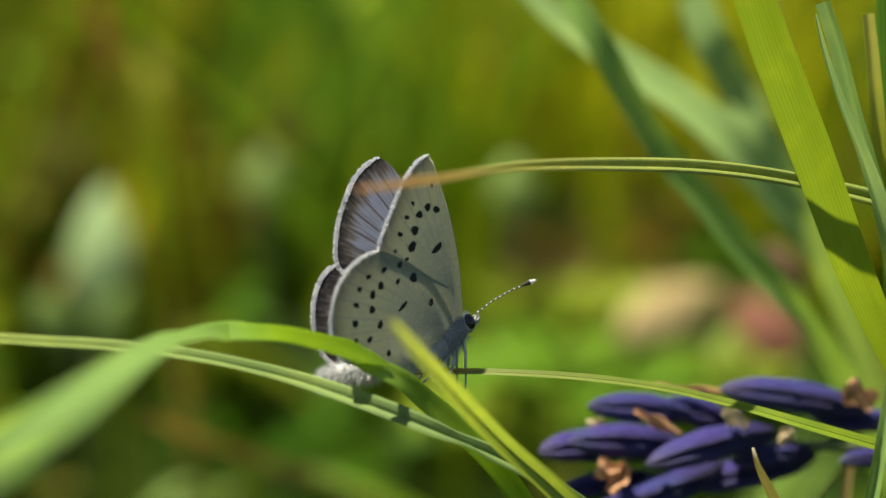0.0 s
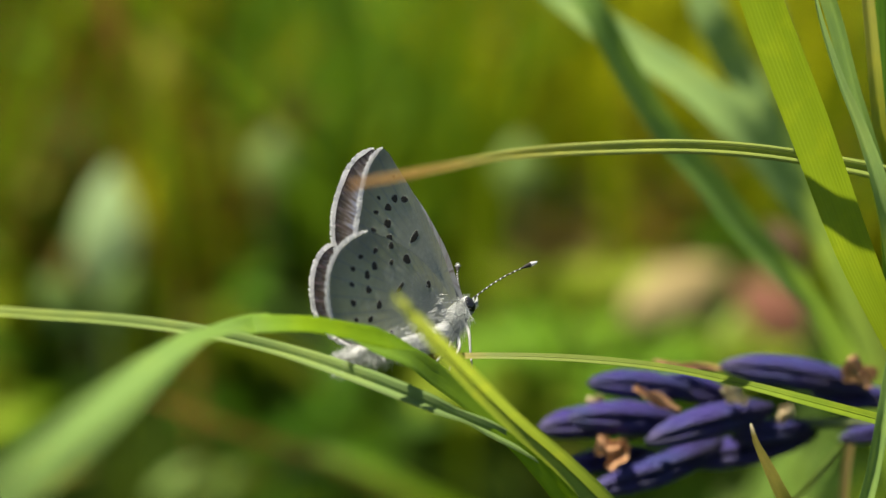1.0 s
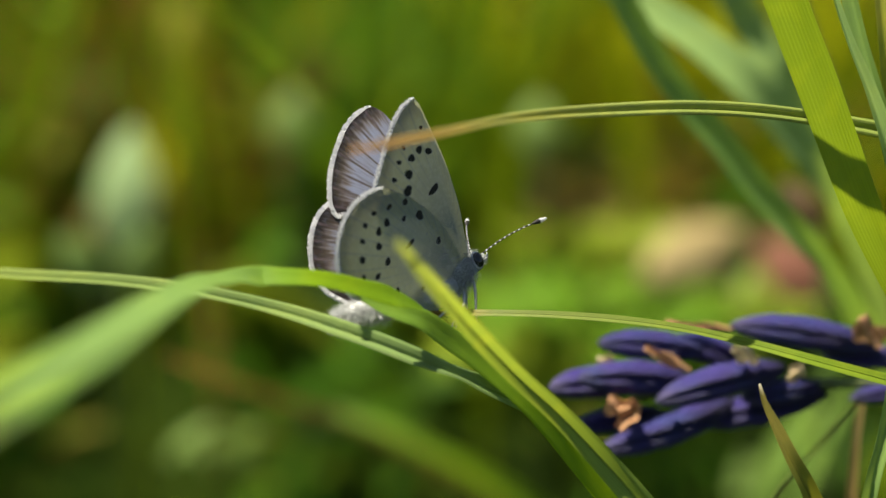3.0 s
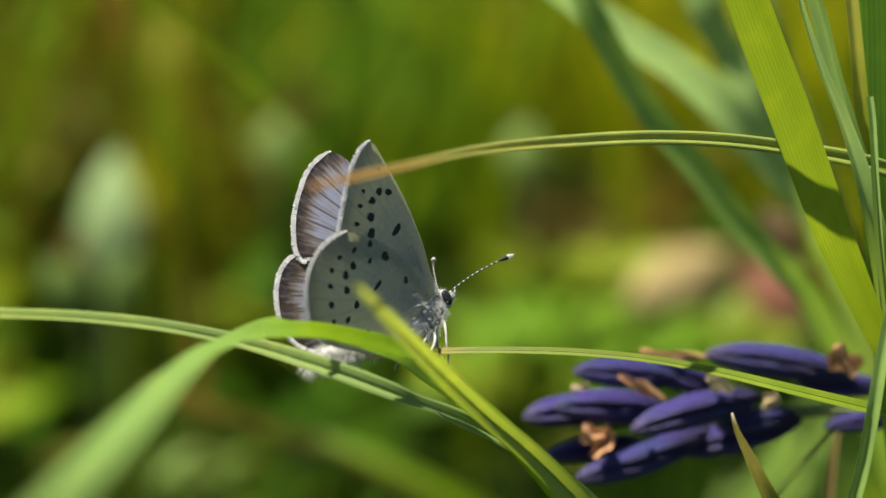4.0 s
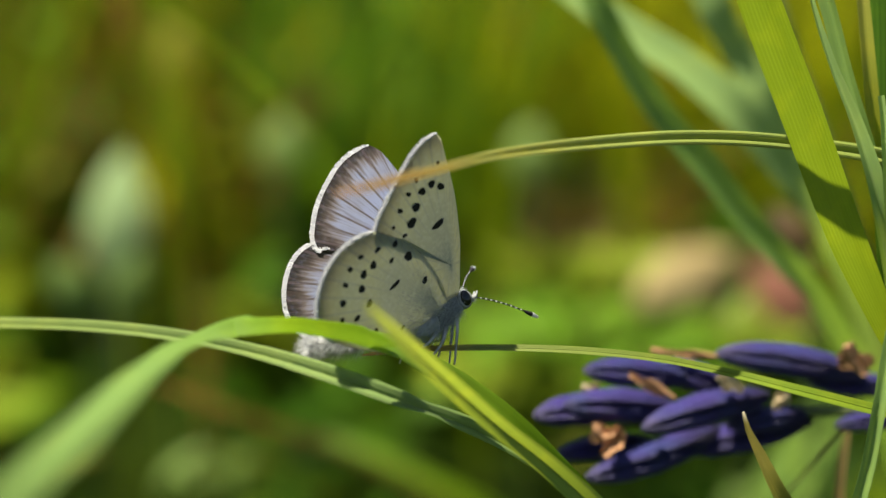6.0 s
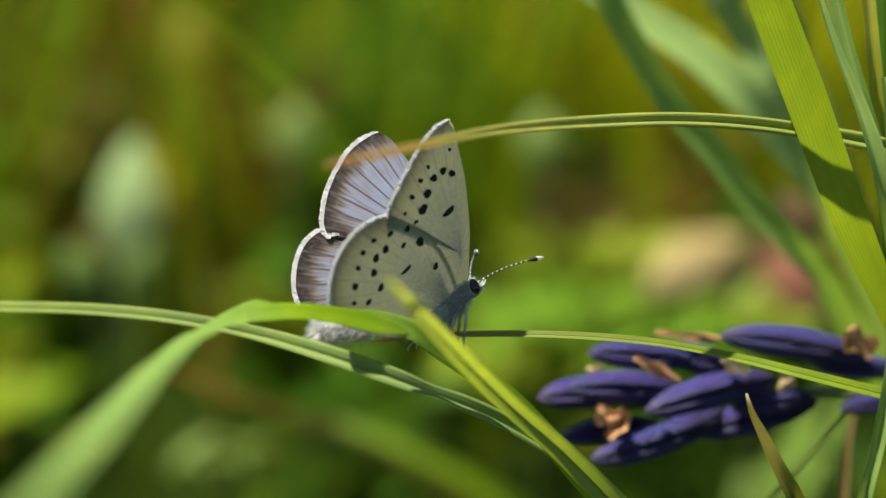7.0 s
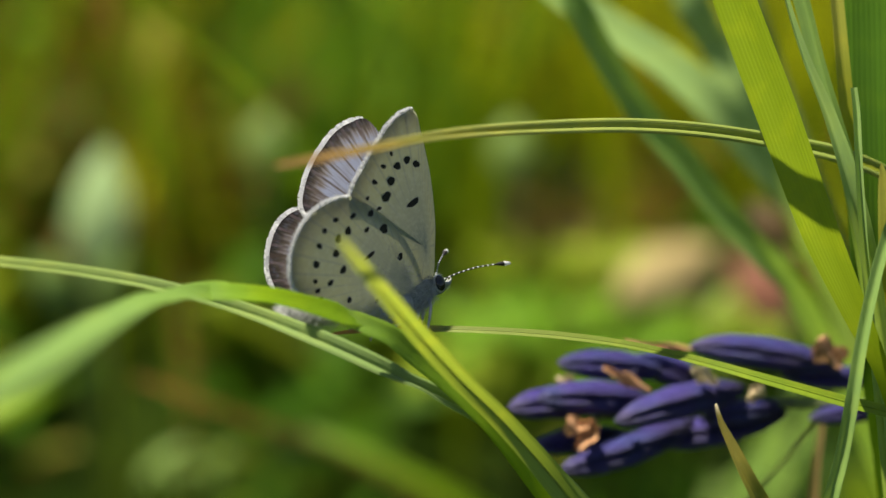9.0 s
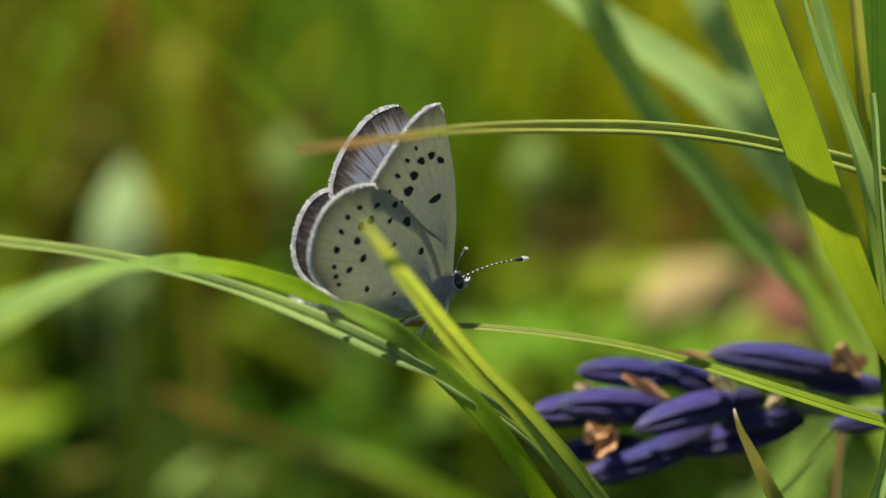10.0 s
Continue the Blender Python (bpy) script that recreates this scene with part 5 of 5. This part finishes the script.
# right wings: opening, more of the hindwing, sweep of fore and hind, slide of fore and hind; left wings: opening, more of the hindwing, sweep of fore and hind, slide of the hind
WING_ROWS = [
    (0, 18.43, -0.02, 2.38, 1.75, -0.43, -0.48, -0.81, 0.18, -1.4, -4.3, 0.34), (0.5, 9.49, 0.72, -5.23, 3.3, -0.96, -0.17, 8.82, 0.25, 5.82, 4.13, 0.49), (1, 5.89, 1.04, -4.63, 2.71, -0.86, -0.28, 7.9, 0.84, 4.8, 3.11, 0.47),
    (1.5, 4.9, 1.09, -4.63, 2.26, -0.85, -0.3, 8.89, 0.92, 4.63, 2.32, 0.45), (2, 3.06, 1.29, -3.42, 2.8, -0.8, -0.34, 10.75, 0.69, 0, 4.12, 0.5), (2.5, 11.42, 0.88, -3.57, 2.09, -0.76, -0.3, 9.56, 0.64, -0, 2.69, 0.46),
    (2.7, 14.39, 0.63, -2, 2.53, -0.73, -0.39, 10.09, 0.64, -0, 2.77, 0.46), (3.8, 14.78, 0.71, -3.71, 2.64, -0.71, -0.44, 10.67, 1.03, 1.23, 0.12, 0.37), (4, 14.37, 0.66, -3.8, 1.81, -0.72, -0.4, 11.9, 1.01, 1.02, -0.52, 0.35),
    (4.5, 18.39, 0.36, -2.2, 2.16, -0.65, -0.51, 10.21, 0.96, 1.04, -0.54, 0.36), (5, 15.94, 0.61, -2.32, 0.9, -0.59, -0.48, 15.3, 0.9, 1.63, -1.08, 0.35), (5.5, 22.72, 0.08, -1.28, 1.11, -0.45, -0.65, 14.37, 0.55, 0.88, -0.95, 0.37),
    (6, 25.32, 0.35, 1.22, -0.11, -0.43, -0.75, 21.31, 0.64, 0.76, -1.1, 0.39), (6.2, 22.89, 0.74, -1.15, -1.08, -0.29, -0.66, 20.7, 0.68, 0.06, -3.08, 0.35), (7.3, 24.67, 0.15, 1.53, 0.39, -0.44, -0.62, 21.05, 0.91, 0.78, -0.9, 0.42),
    (7.5, 20.26, 0.48, 0.57, -0.23, -0.36, -0.59, 15.11, 0.55, 1.57, -1.89, 0.41), (8, 20.2, 0.28, 0.87, 0.5, -0.38, -0.59, 13.17, 0.44, 0.89, -2.21, 0.41), (8.5, 18.77, 0.24, 0.73, 0.27, -0.38, -0.57, 14.28, 0.45, 1.38, -1.95, 0.41),
    (9, 16.78, 0.38, 0.62, -0.07, -0.39, -0.57, 13.47, 0.47, 1.75, -1.61, 0.4), (9.5, 21.89, 0.18, 0.43, 0.43, -0.46, -0.56, 15.65, 0.63, 1.17, -1.13, 0.42), (10, 16.95, 0.55, -0.55, 0.7, -0.47, -0.55, 6.45, 0.5, 0.46, 0, 0.4),
]
FEELER_ROWS = [
    (0, 0.92, -0.049, -0.388), (0.5, 0.881, -0.185, -0.436), (1, 0.89, -0.221, -0.398), (1.5, 0.896, -0.195, -0.398), (2, 0.882, -0.22, -0.417),
    (2.5, 0.894, -0.164, -0.417), (2.7, 0.904, -0.137, -0.405), (3.8, 0.904, -0.112, -0.412), (4, 0.894, -0.139, -0.427), (4.5, 0.899, -0.054, -0.435),
    (5, 0.879, -0.151, -0.452), (5.5, 0.653, 0.148, -0.742), (6, 0.518, 0.157, -0.841), (6.2, 0.664, 0.069, -0.744), (7.3, 0.896, 0.116, -0.43),
    (7.5, 0.889, 0.058, -0.453), (8, 0.598, 0.127, -0.792), (8.5, 0.788, 0.093, -0.608), (9, 0.888, 0.068, -0.456), (9.5, 0.916, 0.08, -0.392),
    (10, 0.93, 0.064, -0.362),
]
FAR_FEELER_ROWS = [
    (0, 0.691, 0.723, 0.005), (0.5, 0.786, 0.617, -0.038), (1, 0.797, 0.603, -0.024), (1.5, 0.788, 0.614, -0.044), (2, 0.785, 0.612, -0.09),
    (2.5, 0.764, 0.645, -0.007), (2.7, 0.753, 0.658, 0.006), (3.8, 0.726, 0.687, 0.028), (4, 0.748, 0.664, 0.013), (4.5, 0.714, 0.699, 0.046),
    (5, 0.765, 0.644, -0.012), (5.5, 0.71, 0.702, -0.05), (6, 0.671, 0.733, -0.114), (6.2, 0.675, 0.732, -0.095), (7.3, 0.697, 0.716, -0.034),
    (7.5, 0.73, 0.682, -0.052), (8, 0.71, 0.702, -0.045), (8.5, 0.723, 0.689, -0.053), (9, 0.743, 0.668, -0.044), (9.5, 0.727, 0.686, -0.032),
    (10, 0.745, 0.667, -0.011),
]
ARCH_ROWS = [
    (0, 29.2, 9.82, -3.5), (0.5, 28.34, 9.59, 3.7), (1, 28.85, 9.89, -1), (1.5, 27.75, 10.11, -0.3), (2, 27.78, 10.14, 0.4),
    (2.5, 27.91, 9.97, -0.9), (2.7, 28.5, 10.03, -0.3), (3.8, 28.19, 9.47, -0.5), (4, 27.64, 9.97, 0.4), (4.5, 27.92, 9.94, -0.1),
    (5, 28.78, 9.84, 0.3), (5.5, 27.78, 9.85, -0.2), (6, 28.73, 10.07, 1.5), (6.2, 28.27, 9.49, 0.4), (7.3, 27.89, 9.88, -0.3),
    (7.5, 27.87, 9.85, -1.3), (8, 26.97, 9.92, -0.4), (8.5, 27.01, 10, -0.5), (9, 26.62, 10.05, -0.7), (9.5, 26.84, 10.1, -0.9),
    (10, 26.94, 9.87, -2.9),
]
LONG_ROWS = [
    (0, -2.76, -11.19, 0.2), (0.5, -1.32, -13.72, 5.6), (1, -2.68, -11.22, -0.1), (1.5, -2.93, -11.23, 0.6), (2, -3.22, -11.85, 2.4),
    (2.5, -2.99, -10.9, -0.5), (2.7, -3.59, -10.79, -0.2), (3.8, -4.22, -11.3, 1.8), (4, -4.16, -11.11, 1.4), (4.5, -3.14, -11.4, 0.4),
    (5, -3.51, -11.25, 1.9), (5.5, -2.96, -11.57, 0.6), (6, -4.87, -11.67, 2), (6.2, -4.26, -12.18, 2.5), (7.3, -4.45, -11.26, 1.4),
    (7.5, -4.34, -10.45, -0.6), (8, -3.88, -10.79, -0.2), (8.5, -3.57, -10.54, -0.1), (9, -3.42, -9.98, -2.7), (9.5, -3.83, -9.02, -2.1),
    (10, -4.3, -8.39, -3.4),
]
PERCH_ROWS = [
    (0, -8.73, -6.81, -1.8), (0.5, -7.82, -9.24, 1.9), (1, -8.31, -7.74, -0.5), (1.5, -8.67, -7.52, -0.8), (2, -8.47, -8.39, 0.6),
    (2.5, -8.62, -7.5, -0.6), (2.7, -8.65, -7.37, -0.9), (3.8, -8.84, -8.2, 0.3), (4, -8.48, -8.42, 0.7), (4.5, -9.27, -7.59, -0.1),
    (5, -7.83, -8.93, 1.2), (5.5, -9.12, -7.59, -0.4), (6, -8.47, -8.14, -0.1), (6.2, -8.41, -8.9, 0.7), (7.3, -8.14, -8.08, -0.4),
    (7.5, -8.49, -7.5, -1.1), (8, -8.59, -7.26, -1.3), (8.5, -8.63, -7.07, -1.4), (9, -8.83, -6.99, -1.5), (9.5, -8.94, -7.08, -1.4),
    (10, -9.51, -5.85, -3.6),
]
BENT_ROWS = [
    (0, -17.11, -3.52, 2.5), (0.5, -10.91, -7.3, 5.6), (1, -14.87, -4.81, 5.6), (1.5, -16.15, -4.11, 2.7), (2, -13.26, -6, 4.6),
    (2.5, -15.71, -4.46, 5.5), (2.7, -15.33, -4.25, 4.4), (3.8, -13.04, -5.45, 2.1), (4, -12.38, -6.17, 4.3), (4.5, -15.77, -4.62, 2),
    (5, -8.94, -7.6, 6.6), (5.5, -14.85, -4.41, 0.9), (6, -15.62, -5.94, 8.1), (6.2, -15.04, -6.87, 12.9), (7.3, -14.97, -5.4, 4.6),
    (7.5, -15.04, -4.62, 2.9), (8, -14.75, -4.43, 1.3), (8.5, -15.07, -3.96, 1), (9, -15.32, -3.93, 2.2), (9.5, -13.78, -4.04, -0.3),
    (10, -19.38, -1.44, -0.3),
]
LOWER_ROWS = [
    (0, -4.58, -7.38, -1.6), (0.5, 0.07, -9.02, 5.4), (1, -3.43, -7.52, 2.9), (1.5, -3.65, -6.29, 3.6), (2, -1.6, -8.04, 4.7),
    (2.5, -3.53, -7.33, 2.3), (2.7, -3.45, -7.4, 2.5), (3.8, -2.83, -7.9, 3.7), (4, -2.74, -7.96, 3.9), (4.5, -3.15, -7.63, 0.7),
    (5, -1.45, -8.66, 4.8), (5.5, -2.58, -7.59, 0), (6, -3.7, -7.58, 7.6), (6.2, -3.48, -7.58, 6.9), (7.3, -2.17, -7.47, 3.4),
    (7.5, -1.95, -7.48, 2.7), (8, -2.85, -7.36, 0.7), (8.5, -2.57, -7.28, 0.5), (9, -2.33, -7.3, 0.3), (9.5, -2.42, -7.52, -1.4),
    (10, -3.86, -6.4, -1.8),
]
DROOP_ROWS = [
    (0, 3.9), (0.5, -6.6), (1, 6.5), (1.5, 3.3), (2, 9.7), (2.5, 12.5), (2.7, 0.8), (3.8, 7.2),
    (4, 16.2), (4.5, -0.9), (5, 36.8), (5.5, -5.2), (6, 11), (6.2, 37), (7.3, 15.7), (7.5, 21.2),
    (8, 3.4), (8.5, 7), (9, 5.3), (9.5, 5.9), (10, 6.7),
]
POINTED_ROWS = [
    (0, -6.88, -1.63, -1.1), (0.5, -2.87, -6.63, 2.2), (1, -6.32, -1.64, -0.4), (1.5, -6.68, -1.41, -1.3), (2, -2.51, -6.01, 0.8),
    (2.5, -6.43, -0.75, -2.4), (2.7, -6.52, -0.38, -2.4), (3.8, -6.96, -1.8, -2.1), (4, -7.15, -1.68, -0.7), (4.5, -7.16, -1.66, -0.9),
    (5, -6.54, -1.73, -2.2), (5.5, -7.19, -1.81, -0.8), (6, -7.3, -3.33, 1.6), (6.2, -6.29, -3.16, -1.3), (7.3, -5.79, -2.44, -1.2),
    (7.5, -6.6, -1.06, -2), (8, -6.74, -1.86, -0.6), (8.5, -6.22, -1.57, -2.2), (9, -7.1, 1.02, -4.4), (9.5, -7.1, 1.52, -4),
    (10, -6.65, 2.45, -5.6),
]
STEM_ROWS = [
    (0, 0), (0.5, 0.24), (1, 0.24), (1.5, 0.24), (2, 0.68), (2.5, 0.24), (2.7, 0.35), (3.8, 0.96),
    (4, 1.07), (4.5, 1.07), (5, 0.97), (5.5, 0), (6, 0.58), (6.2, 0.69), (7.3, 1.3), (7.5, 1.41),
    (8, 0.39), (8.5, 0.51), (9, 0.63), (9.5, 2.04), (10, 2.86),
]


def sway(ob, rows, away):
    """A blade's sway in the wind: time, right, up and lean in degrees."""
    walk(ob, [(t, STAGE @ pose(x * MM, away * MM, z * MM, 0, -lean, 0)) for t, x, z, lean in rows])


def motions():
    walk(butterfly, [(t, STAGE @ pose(x * MM, 0, z * MM, rx, ry, rz)) for t, x, z, rx, ry, rz in BUTTERFLY_ROWS])
    # the wings hinge low on the flanks, and slide a little on them
    flank = lambda side, slide, ang, sweep: pose(slide * MM, side * 0.5 * MM, -2.5 * MM) @ pose(0, 0, 0, ang) @ pose(0, -side * 0.5 * MM, 2.5 * MM) @ pose(0, 0, 0, 0, sweep)
    walk(right_fore, [(r[0], flank(-1, r[5], r[1], r[3])) for r in WING_ROWS])
    walk(right_hind, [(r[0], flank(-1, r[6], r[1] + r[2], r[4])) for r in WING_ROWS])
    walk(left_fore, [(r[0], flank(1, 0, -r[7], r[9])) for r in WING_ROWS])
    walk(left_hind, [(r[0], flank(1, r[11], -r[7] - r[8], r[10])) for r in WING_ROWS])
    walk(feeler, [(t, aim(FEELER_ROOT[0], way)) for t, *way in FEELER_ROWS])
    walk(feeler_far, [(t, aim(FEELER_ROOT[1], way)) for t, *way in FAR_FEELER_ROWS])
    sway(arch_blade, ARCH_ROWS, 0)
    sway(long_blade, LONG_ROWS, 0)
    sway(perch_blade, PERCH_ROWS, 2)
    sway(bent_blade, BENT_ROWS, -14)
    sway(pointed_blade, POINTED_ROWS, -52)
    way = lambda row, away: pose(row[1] * MM, away * MM, row[2] * MM, 0, -row[3], 0)
    walk(lower_part, [(a[0], way(a, -14).inverted() @ way(b, -6)) for a, b in zip(BENT_ROWS, LOWER_ROWS)])
    hinge = drooping_part.location.copy()
    walk(drooping_part, [(t, Matrix.Translation(hinge) @ pose(0, 0, 0, 0, -lean, 0)) for t, lean in DROOP_ROWS])
    walk(cross_stem, [(t, pose(dx * MM, 0, 0)) for t, dx in STEM_ROWS])


motions()
